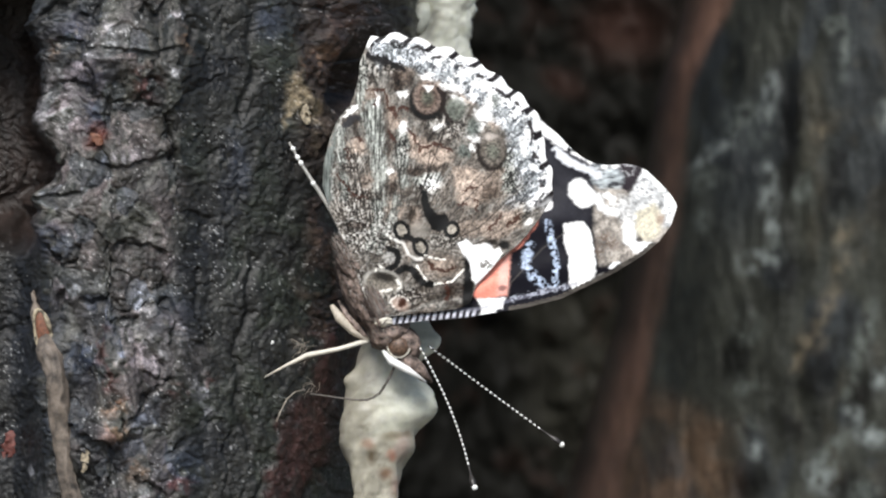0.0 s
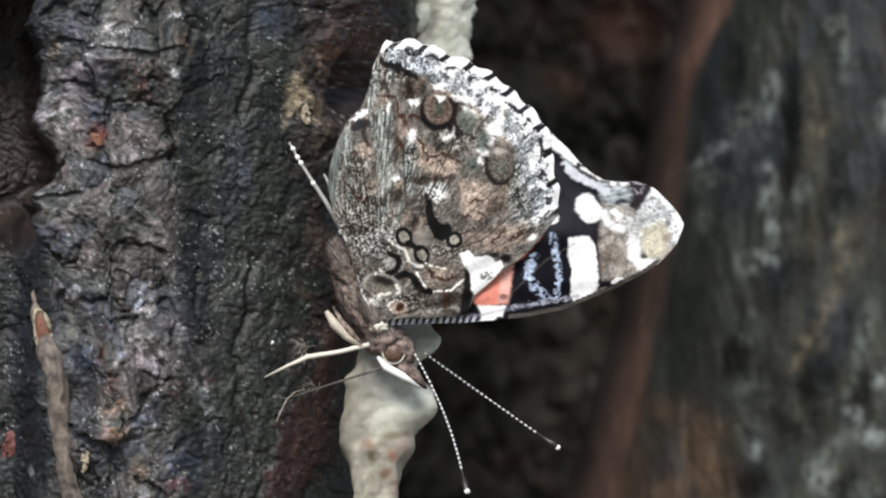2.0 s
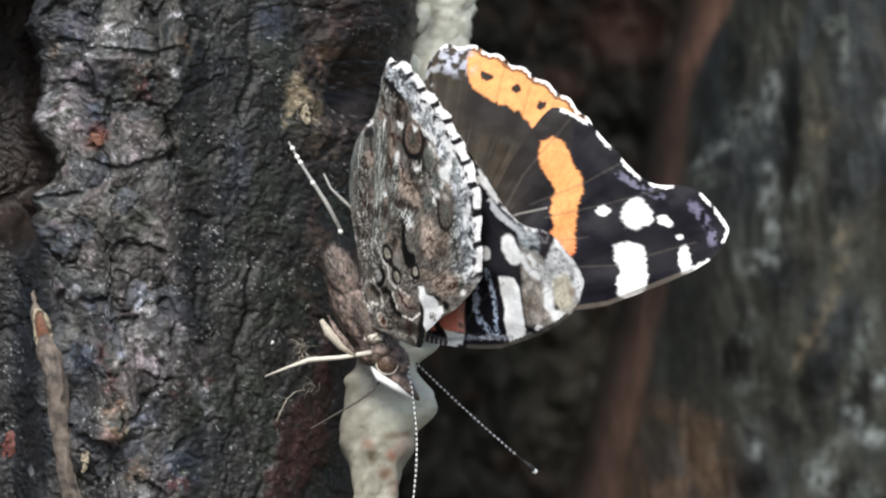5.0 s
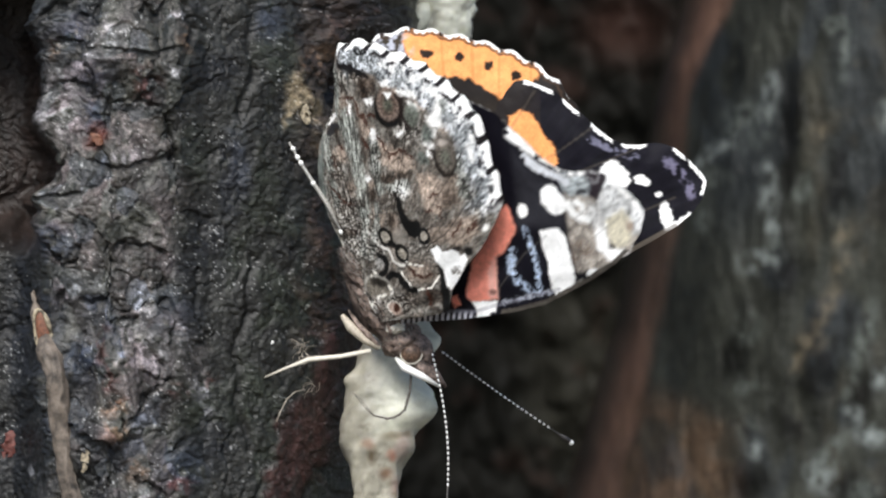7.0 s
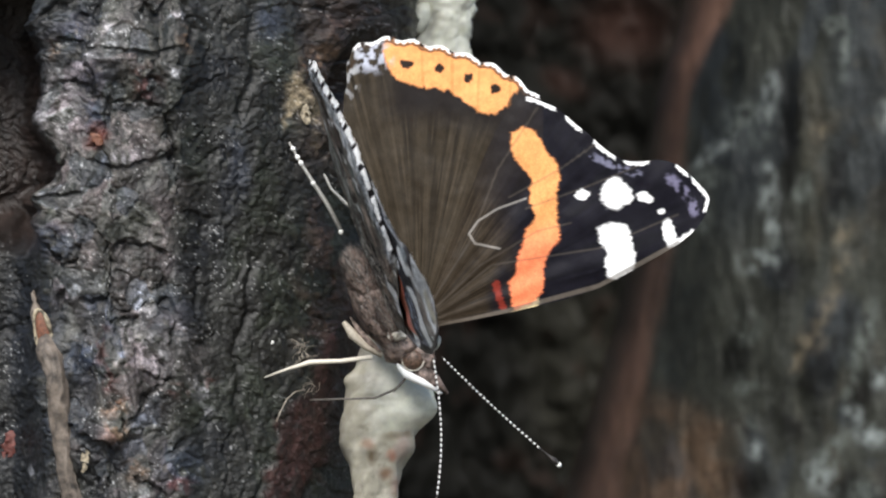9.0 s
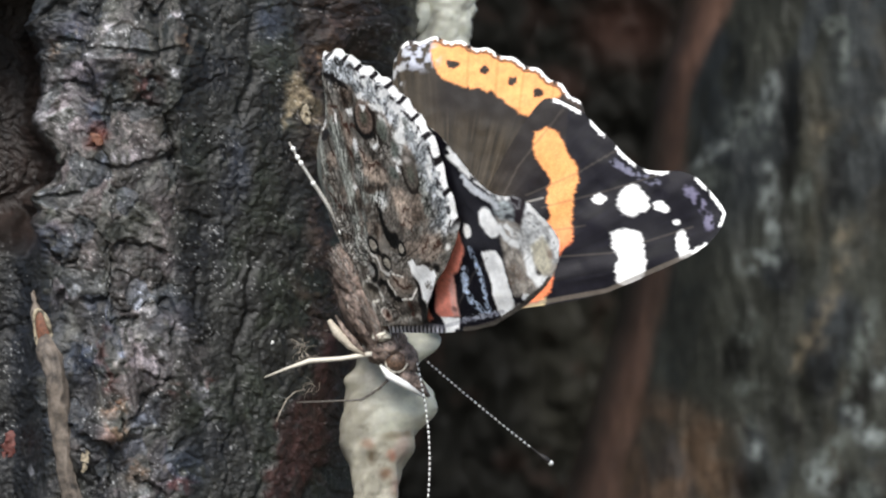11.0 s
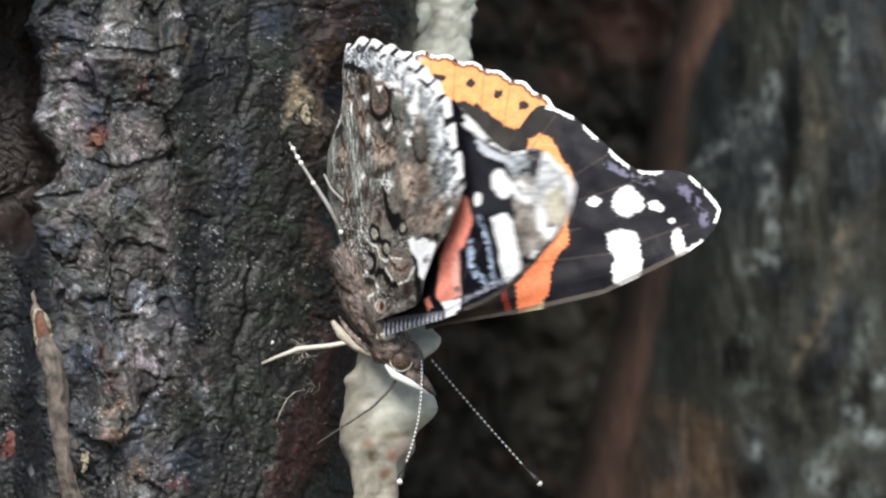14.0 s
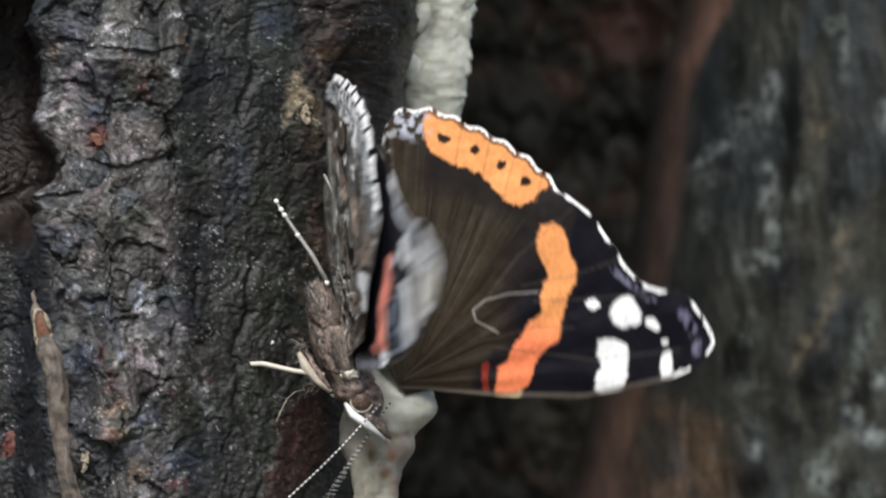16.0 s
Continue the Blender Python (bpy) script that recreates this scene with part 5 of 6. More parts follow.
for side in ("right", "left"):
    f = part(side + "_antenna", antenna(side), DARK, butterfly, "thin black feeler ringed with white")
    ring_mesh = None
    for k in range(1, 52, 2):
        q = (k + 0.5) / 62
        ring = part("white_ring", ring_mesh or antenna_ring(), PALE_RING, f)
        ring_mesh = ring.data
        ring.location = (14 * math.sin(q * math.pi) * U, 0, q * 300 * U)
        ring.rotation_euler = (0, math.atan(14 * math.pi / 300 * math.cos(q * math.pi)), 0)
    part("tip", egg(bmesh.new(), (1.5 * U, 0, 299 * U), (0, 0, 1), 5 * U, 5 * U), WHITE, f, "pale club tip")
    feelers.append(f)


def leg(name, pts, radii, label, mat=None):
    """A jointed leg in the plan, kept in the world's axes about its own foot."""
    foot = P(*pts[-1])
    return part(name, tube(bmesh.new(), [P(*p) - foot for p in pts], [r * U for r in radii], 8), mat or LEG, butterfly, label)


fore_leg = leg("middle_leg", [(652, 602, 46), (600, 617, 46), (545, 628, 40), (510, 645, 32), (468, 668, 22)], [4.6, 4.2, 4.8, 2.8, 1.6], "pale slender jointed leg")
thigh = part("thigh", tube(bmesh.new(), [local(588, 540, 40), local(602, 562, 46), local(625, 585, 46), local(652, 602, 46)], [4 * U, 9 * U, 7 * U, 4.4 * U], 10), THIGH, butterfly, "pale furry upper leg")
part("thigh_edge", tube(bmesh.new(), [local(600, 532, 40), local(614, 556, 47), local(632, 578, 48), local(650, 598, 47)], [2 * U, 5 * U, 6 * U, 3.4 * U], 8), FUR, thigh, "dark speckled edge of the upper leg")
hind_leg = leg("hind_leg", [(606, 412, 30), (580, 362, 26), (556, 325, 20), (530, 285, 10), (512, 252, 4)], [4, 4.2, 3.6, 2.6, 2], "grey speckled hind leg gripping the bark", GREY_LEG)
for x, y, d in ((604, 411, 31), (555, 325, 20), (533, 289, 12), (527, 279, 10), (519, 264, 8)):
    part("leg_joint", egg(bmesh.new(), P(x, y, d) - P(512, 252, 4), (0.5, 0, -0.8), 5 * U, 4.4 * U), WHITE, hind_leg, "white joint")
other_leg = leg("other_hind_leg", [(648, 392, -10), (610, 358, -14), (586, 335, -18), (573, 308, -22)], [3, 3, 2.6, 2], "grey hind leg", GREY_LEG)
front_leg = leg("front_leg", [(690, 646, 34), (640, 650, 34), (598, 656, 20), (560, 674, 0)], [4, 3, 2.6, 1.6], "pale slender front leg")

# tongue in short stiff pieces
tongue = []
LINK = 12.5
for k in range(15):
    r = (2.7 - 0.09 * k) * U
    tongue.append(part("tongue_piece", tube(bmesh.new(), [(0, 0, 0), (0, 0, LINK * U * 0.5), (0, 0, LINK * U * 1.3)], [r, r, r], 8), TONGUE, butterfly, "piece of the thin dark coiling tongue"))


def fur_mesh(seed, n, lo, hi):
    """Strands of fur over the thorax."""
    rng = random.Random(seed)
    bm = bmesh.new()
    axis = (local(690, 595) - local(612, 440)).normalized()
    turn = axis.to_track_quat("Z", "Y").to_matrix()
    for _ in range(n):
        c, rz, rr = rng.choice(((local(650, 520, -4), 86, 40), (local(624, 462, 14), 48, 26), (local(690, 590, 0), 26, 36), (local(668, 540, 34), 32, 16)))
        z, a = rng.uniform(-0.98, 0.98), rng.uniform(0, 2 * math.pi)
        s = math.sqrt(1 - z * z)
        p = Vector((s * math.cos(a) * rr * U, s * math.sin(a) * rr * U, z * rz * U))
        nrm = Vector((s * math.cos(a) / rr, s * math.sin(a) / rr, z / rz)).normalized()
        way = (nrm * 0.16 + Vector((rng.uniform(-0.4, 0.4), rng.uniform(-0.4, 0.4), -0.9))).normalized()
        ln, side = rng.uniform(lo, hi) * U, way.cross(nrm).normalized() * rng.uniform(0.35, 0.95) * U
        pts = [c + turn @ q for q in (p - side, p + side, p + way * ln)]
        bm.faces.new([bm.verts.new(q) for q in pts])
    return bm


part("fur", fur_mesh(5, 2200, 10, 24), HAIR, butterfly, "brown hair", "stuff")
part("pale_fur", fur_mesh(8, 2000, 8, 22), PALE_HAIR, butterfly, "greyish hair", "stuff")
part("dark_fur", fur_mesh(11, 2200, 8, 20), DARK, butterfly, "blackish hair", "stuff")

# ---- small things on the bark ----
def on_bark(pts, out):
    return [bark_at(x, y, out) for x, y in pts]


def twig_stub():
    """A broken dead twig whose torn end shows a hollow."""
    stub = new("twig_stub")
    at = bark_at(95, 620, 0)
    stub.location = at
    tagged(stub, "broken dead twig with a hollow torn end lying on bark", "twig")
    run, rad = [(62, 514), (66, 536), (76, 562), (92, 594), (102, 626), (110, 660), (116, 700), (120, 745), (126, 800), (138, 870), (150, 960)], [2, 5, 13, 20, 21, 19, 19, 18, 19, 17, 16]
    d = [float(-(bark_at(x, y).y) / U) for x, y in run]
    d = np.convolve(np.pad(d, 2, mode="edge"), np.ones(5) / 5, "valid")
    d = np.maximum(d, [float(-(bark_at(x, y).y) / U) - 6 for x, y in run])
    pts = [P(x, y, dd + sunk) - at for (x, y), dd, sunk in zip(run, d, (10, 10, 9, 7, 5, 3, 1, -1, -4, -6, -8))]
    bm = tube(bmesh.new(), pts, [r * U for r in rad], 16)
    bmesh.ops.subdivide_edges(bm, edges=bm.edges[:], cuts=2, use_grid_fill=True)
    for v in bm.verts:
        v.co += Vector((noise.noise(v.co * 2500), noise.noise(v.co * 2500 + Vector((9, 0, 0))), noise.noise(v.co * 900))) * 4.5 * U
        v.co += Vector((noise.noise(v.co * 700), noise.noise(v.co * 600 + Vector((0, 4, 0))), 0)) * 5 * U
    part("wood", bm, TWIG, stub, "grey-brown weathered wood")
    c = P(88, 588, d[3] + 25) - at
    rim = [c + Vector((14 * math.cos(a) + 8 * math.sin(a), -3 * math.cos(a), -42 * math.sin(a))) * U for a in [2 * math.pi * i / 20 for i in range(21)]]
    part("torn_rim", tube(bmesh.new(), rim, [(3.4 + 1.3 * math.sin(5 * i)) * U for i in range(21)], 8), STRAW, stub, "pale torn rim")
    part("hollow", egg(bmesh.new(), c + Vector((1, 1.5, 0)) * U, (0.2, 0, -1), 38 * U, 12.5 * U, 0.4), RUST, stub, "rusty brown hollow")


twig_stub()


def chip(name, x, y, length, width, turn, mat, label, category):
    """A small flake of bark or wood with uneven edges."""
    bm = bmesh.new()
    egg(bm, (0, 0, 0), (math.sin(radians(turn)), 0, math.cos(radians(turn))), length * U, width * U, 0.55)
    for v in bm.verts:
        v.co += Vector((noise.noise(v.co * 2600 + Vector((x, y, 0))), noise.noise(v.co * 2600 + Vector((0, x, y))), noise.noise(v.co * 2600 + Vector((y, 0, x))))) * width * 0.45 * U
        v.co.y *= 0.4
    ob = part(name, bm, mat, None)
    ob.location = bark_at(x, y, width * 0.12)
    tagged(ob, label, category)


chip("bark_chip", 164, 806, 25, 9, 16, STRAW, "small straw-coloured bark chip stuck on bark", "bark chip")
chip("bark_chip", 184, 250, 13, 8, -40, RUST, "rusty red bare patch of broken bark", "bark chip")
chip("bark_chip", 6, 795, 26, 17, 10, RED_BARK, "brick-red bare bark chip", "bark chip")
chip("bark_chip", 528, 184, 36, 15, -24, STRAW, "pale straw-coloured bark scrap on the stem", "bark chip")
chip("bark_chip", 511, 146, 18, 9, 10, STRAW, "pale straw-coloured bark scrap on the stem", "bark chip")
chip("bark_chip", 572, 268, 16, 8, 20, STRAW, "pale straw-coloured bark scrap on the stem", "bark chip")
chip("resin_drop", 482, 606, 4, 3.4, 30, RESIN_DROP, "small glassy white resin drop on bark", "resin drop")
chip("resin_drop", 42, 487, 5, 4, 0, RESIN_DROP, "small glassy white resin drop on bark", "resin drop")


def threads(name, x, y, n, seed, spread, label):
    """A tuft of fine fibres caught on the bark."""
    rng = random.Random(seed)
    tuft = new(name)
    tuft.location = bark_at(x, y, 0)
    tagged(tuft, label, "fibre tuft")
    for _ in range(n):
        a, ln = rng.uniform(0, math.pi * 2), rng.uniform(0.5, 1.0) * spread
        bend = rng.uniform(-2.4, 2.4)
        x0, z0 = rng.uniform(-0.35, 0.35) * spread, rng.uniform(-0.35, 0.35) * spread
        pts = [Vector((x0 + math.cos(a + bend * s) * ln * s, -(5 + 7 * math.sin(s * math.pi)), z0 + math.sin(a + bend * s) * ln * s)) * U for s in (0, 0.17, 0.33, 0.5, 0.67, 0.83, 1)]
        part("fibre", tube(bmesh.new(), pts, [0.26 * U] * 7, 5), FIBRE, tuft)


threads("fibre_tuft", 532, 622, 24, 3, 26, "tuft of fine pale brown fibres on bark")
threads("fibre_tuft", 548, 690, 10, 4, 22, "tuft of fine pale brown fibres on bark")
hair_line = on_bark([(490, 746), (497, 728), (508, 706), (522, 694), (540, 690)], 10)
tagged(part("loose_hair", tube(bmesh.new(), hair_line, [0.9 * U] * 5, 6), FIBRE, None), "single curled pale brown fibre on bark", "fibre")

def deep(x, y, d):
    """The point at depth d that stands in line with a plan point."""
    k = 1 - d * U / REACH
    return P(CX + (x - CX) * k, CY + (y - CY) * k, d)


fly = tagged(new("fly"), "tiny reddish-brown fly near the resin", "fly")
part("body", egg(bmesh.new(), (0, 0, 0), (1, 0, -0.3), 13 * U, 5.5 * U, 1.0, 0.15), FLY_SKIN, fly, "reddish-brown body")
for side in (1, -1):
    part("wing", egg(bmesh.new(), (-5 * U, -side * 7 * U, 5 * U), (-0.8, -side * 0.6, 0.35), 11 * U, 4.5 * U, 0.15), PALE_HAIR, fly, "greyish wing")

# ---- how the butterfly moves ----


def wing_pose(bx, by, th, psi, tau, sweep, side):
    """A wing's pose in the world: hinge point, opening, turn about the line of sight, tilt and sweep, in degrees."""
    m = Matrix.Translation(P(bx, by, 35 * side)) @ Matrix.Rotation(radians(psi), 4, N0) @ AXES
    return m @ Matrix.Rotation(radians(side * th), 4, "X") @ Matrix.Rotation(radians(tau), 4, "Y") @ Matrix.Rotation(radians(sweep), 4, "Z")


def between(rows, t):
    """The row at t, straight between the rows before and after it."""
    ts = [r[0] for r in rows]
    return [float(np.interp(t, ts, [r[k] for r in rows])) for k in range(1, len(rows[0]))]


def body_pose(row):
    ex, ey, turn = row
    spin = Matrix.Rotation(radians(turn), 4, N0)
    return Matrix.Translation(P(ex, ey, 0)) @ spin @ Matrix.Translation(-(local(708, 614, 0)))


def point_to(base, tip, length, toward):
    """A pose at base whose z axis runs to the plan point tip; what is missing in length goes towards the viewer."""
    a, b = base, P(tip[0], tip[1], 0)
    flat = Vector((b.x - a.x, 0, b.z - a.z))
    short = max(length * length - flat.length_squared, 0) ** 0.5
    way = Vector((flat.x, -toward * short, flat.z)).normalized()
    return Matrix.Translation(a) @ way.to_track_quat("Z", "Y").to_matrix().to_4x4()


def motions():
    times = sorted({r[0] for rows in (NEAR_FORE, NEAR_HIND, FAR_FORE, FAR_HIND, BODY_ROWS) for r in rows})
    root = {t: body_pose(between(BODY_ROWS, t)) for t in times}
    walk(butterfly, [(t, root[t]) for t in times])
    def keyed(ob, pose_at):
        walk(ob, [(t, root[t].inverted() @ pose_at(t)) for t in times])
    for ob, rows, side in ((fore_r, NEAR_FORE, 1), (hind_r, NEAR_HIND, 1), (fore_l, FAR_FORE, -1), (hind_l, FAR_HIND, -1)):
        keyed(ob, lambda t: wing_pose(*between(rows, t), side))
    for ob, rows, base, toward in ((feelers[0], RIGHT_TIPS, local(742, 612, 14), 1), (feelers[1], LEFT_TIPS, local(757, 612, -14), -0.4)):
        own = {t: body_pose(between(BODY_ROWS, t)) for t in sorted(set(times) | {r[0] for r in rows})}
        walk(ob, [(t, m.inverted() @ point_to(m @ base, between(rows, t), 300 * U, toward)) for t, m in own.items()])
    keyed(fore_leg, lambda t: leg_pose(LEG_ROWS, t, 22) if t > 13.9 else aimed(root[t] @ local(652, 602, 46)))
    keyed(hind_leg, lambda t: leg_pose(HIND_ROWS, t, 4))
    keyed(other_leg, lambda t: leg_pose(OTHER_ROWS, t, -22))
    keyed(front_leg, lambda t: leg_pose(FRONT_ROWS, t, 0))
    walk(fly, [(t, Matrix.Translation(deep(x, y, d)) @ Matrix.Rotation(radians(turn), 4, N0)) for t, x, y, d, turn in FLY_ROWS])
    tongue_times = [r[0] for r in TONGUE_ROWS]
    shapes = [tongue_points(r[1]) for r in TONGUE_ROWS]
    for k, piece in enumerate(tongue):
        walk(piece, [(t, body_pose(between(BODY_ROWS, t)).inverted() @ link_pose(s[k], s[k + 1])) for t, s in zip(tongue_times, shapes)])


def tongue_points(run):
    """Points one link apart along a line through plan points, carried on straight past its end."""
    p = np.array(run, float)
    s = np.concatenate([[0], np.cumsum(np.hypot(*np.diff(p, axis=0).T))])
    out = []
    for k in range(len(tongue) + 1):
        q = k * LINK
        if q <= s[-1]:
            out.append(P(np.interp(q, s, p[:, 0]), np.interp(q, s, p[:, 1]), 12))
        else:
            way = (p[-1] - p[-2]) / np.hypot(*(p[-1] - p[-2]))
            e = p[-1] + way * (q - s[-1])
            out.append(P(e[0], e[1], 12 - 0.3 * (q - s[-1])))
    return out


def link_pose(a, b):
    way = (b - a).normalized()
    side = Vector((0, 1, 0))
    third = side.cross(way)
    return Matrix.Translation(a) @ Matrix((third, side, way)).transposed().to_4x4()


def leg_pose(rows, t, d):
    x, y, turn, *more = between(rows, t)
    d = d + sum(more)
    return Matrix.Translation(P(x, y, d)) @ Matrix.Rotation(radians(turn), 4, N0)


def aimed(knee):
    """The middle leg swings on its still foot so that its knee follows the thigh."""
    rest = math.atan2(66, 184)
    way = knee - P(468, 668, 22)
    return Matrix.Translation(P(468, 668, 22)) @ Matrix.Rotation(math.atan2(way.z, way.x) - rest, 4, N0)


# perched on the resin behind the wings, then a short flight before the cleft and back
FLY_ROWS = [(0, 766, 300, -845, 0), (14.2, 766, 300, -845, 0), (14.3, 900, 510, -860, 30), (14.4, 930, 585, -880, 40), (14.5, 916, 635, -880, 60), (14.6, 905, 686, -880, 35), (14.7, 830, 684, -880, 10), (14.8, 866, 714, -880, 35),
            (14.9, 844, 769, -880, 50), (15, 822, 653, -880, 20), (15.1, 790, 520, -860, 0), (15.3, 766, 300, -845, 0), (16, 766, 300, -845, 0)]
BODY_ROWS = [(0, 708, 614, 0), (0.5, 704, 617, 0), (1, 700, 621, 0), (1.5, 698, 625, 0), (3, 700, 624, 0), (3.5, 700, 632, 0), (4, 672, 652, -4), (4.2, 672, 652, -4),
             (6.3, 730, 626, 3), (6.5, 734, 626, 3), (7, 730, 625, 3), (8, 733, 629, 3), (8.5, 736, 635, 3), (9, 733, 637, 3), (9.2, 733, 637, 3), (11.3, 702, 640, 0),
             (12, 715, 648, 1), (13, 715, 647, 1), (13.5, 722, 643, 2), (14, 712, 638, 2), (14.5, 712, 606, 1), (15, 655, 655, -2), (15.5, 668, 700, -3), (16, 642, 710, -6)]
RIGHT_TIPS = [(0, 838, 855), (0.5, 831, 861), (1, 828, 859), (1.5, 821, 864), (2, 825, 861), (3, 827, 859), (3.3, 816, 865), (3.4, 660, 890), (3.5, 606, 872), (3.6, 665, 890), (3.7, 706, 910), (3.8, 710, 915), (4, 686, 910), (4.2, 694, 912),
              (6.3, 775, 915), (6.5, 777, 915), (7, 790, 900), (7.5, 778, 912), (8, 780, 910), (8.3, 775, 905), (8.4, 763, 905), (8.5, 665, 890), (8.6, 599, 864), (8.7, 577, 858), (8.8, 738, 905), (9, 767, 915), (11.5, 752, 920),
              (12, 750, 925), (13, 750, 925), (13.5, 757, 920), (13.8, 708, 862), (14, 708, 841), (14.2, 710, 838), (14.3, 708, 790), (14.4, 724, 763), (14.5, 705, 750),
              (14.6, 700, 752), (14.8, 631, 780), (15, 622, 810), (15.2, 628, 838), (15.4, 619, 859), (15.6, 615, 862), (15.8, 515, 892), (16, 480, 905)]
LEFT_TIPS = [(0, 990, 785), (0.5, 985, 786), (1.5, 978, 789), (3, 982, 786), (3.2, 978, 785), (3.3, 875, 806), (3.4, 690, 850), (3.5, 640, 868), (3.6, 860, 817), (3.7, 918, 805), (3.8, 910, 816), (3.9, 897, 830), (4, 878, 842), (4.2, 883, 841), (6.3, 980, 765), (7, 982, 765),
             (8, 990, 775), (8.3, 988, 780), (8.4, 922, 798), (8.5, 770, 830), (8.6, 640, 868), (8.7, 612, 862), (8.8, 820, 814), (8.9, 940, 800), (9, 960, 798), (11.5, 952, 805), (13, 959, 802), (13.5, 970, 782), (13.8, 943, 847), (14, 952, 854), (14.4, 955, 853), (14.6, 939, 854), (14.8, 911, 880),
             (15, 900, 890), (15.4, 890, 945), (15.6, 890, 945), (15.8, 850, 955), (15.9, 760, 955), (16, 560, 925)]
LEG_ROWS = [(0, 468, 668, 0), (13.8, 468, 668, 0), (14.1, 440, 640, -8), (14.3, 415, 584, -19), (14.7, 415, 582, -19), (15, 425, 594, -27), (15.5, 400, 605, -30), (16, 380, 648, -24)]
HIND_ROWS = [(0, 512, 252, 0), (14.6, 512, 252, 0), (15, 512, 252, 0), (15.2, 505, 290, 0), (15.5, 487, 342, 0), (16, 482, 345, 2)]
OTHER_ROWS = [(0, 573, 308, 0), (16, 573, 308, 0)]
FRONT_ROWS = [(0, 650, 440, -85, -70), (13.8, 650, 440, -85, -70), (14.1, 610, 560, -60, -40), (14.3, 560, 674, 0, 0), (14.7, 556, 676, 0, 0), (15, 540, 682, -6, 0), (15.5, 560, 718, -20, -10),
              (16, 585, 700, -50, -30)]
TONGUE_ROWS = [(0, [(702, 640), (690, 668), (672, 696), (655, 707), (630, 708), (600, 704)]), (1, [(694, 642), (665, 655), (640, 662), (600, 675)]),
               (3, [(694, 642), (665, 655), (640, 662), (600, 675)]), (3.5, [(700, 650), (685, 672), (660, 700), (630, 725)]), (4.2, [(668, 665), (655, 690), (640, 712), (615, 740)]),
               (6.3, [(725, 645), (692, 668), (655, 673), (620, 666)]), (6.7, [(725, 645), (692, 668), (655, 673), (620, 666)]),
               (7, [(728, 650), (726, 690), (716, 728), (692, 742), (660, 735), (632, 702)]),
               (7.2, [(734, 655), (733, 700), (723, 733), (706, 742), (690, 732), (683, 713), (692, 700), (706, 702), (710, 715), (700, 722)]),
               (8.2, [(734, 658), (733, 703), (723, 736), (706, 745), (690, 735), (683, 716), (692, 703), (706, 705), (710, 718), (700, 725)]),
               (8.3, [(735, 655), (736, 700), (729, 735), (708, 750), (686, 736), (684, 708)]), (8.4, [(737, 650), (739, 700), (734, 738), (714, 762), (685, 760), (660, 735), (650, 705)]),
               (8.5, [(738, 650), (740, 700), (735, 735), (715, 755), (690, 762)]), (8.7, [(735, 660), (736, 700), (728, 735), (705, 760)]), (8.8, [(730, 662), (715, 700), (690, 728), (655, 742)]), (9, [(724, 662), (702, 688), (664, 704), (612, 706)]), (9.2, [(724, 662), (702, 688), (664, 704), (612, 706)]),
               (11.3, [(700, 660), (670, 690), (642, 710), (615, 712)]), (11.8, [(710, 672), (698, 700), (672, 736), (642, 745), (612, 742)]),
               (13.5, [(716, 665), (697, 700), (672, 735), (642, 741), (622, 735)]), (14, [(706, 665), (690, 690), (660, 720), (630, 740)]),
               (14.3, [(700, 640), (712, 650), (722, 646), (722, 636), (712, 632), (704, 640), (710, 648), (718, 644), (716, 636)]),
               (15, [(640, 685), (652, 695), (662, 691), (662, 681), (652, 677), (644, 685), (650, 693), (658, 689), (656, 681)]),
               (16, [(636, 735), (648, 745), (658, 741), (658, 731), (648, 727), (640, 735), (646, 743), (654, 739), (652, 731)])]
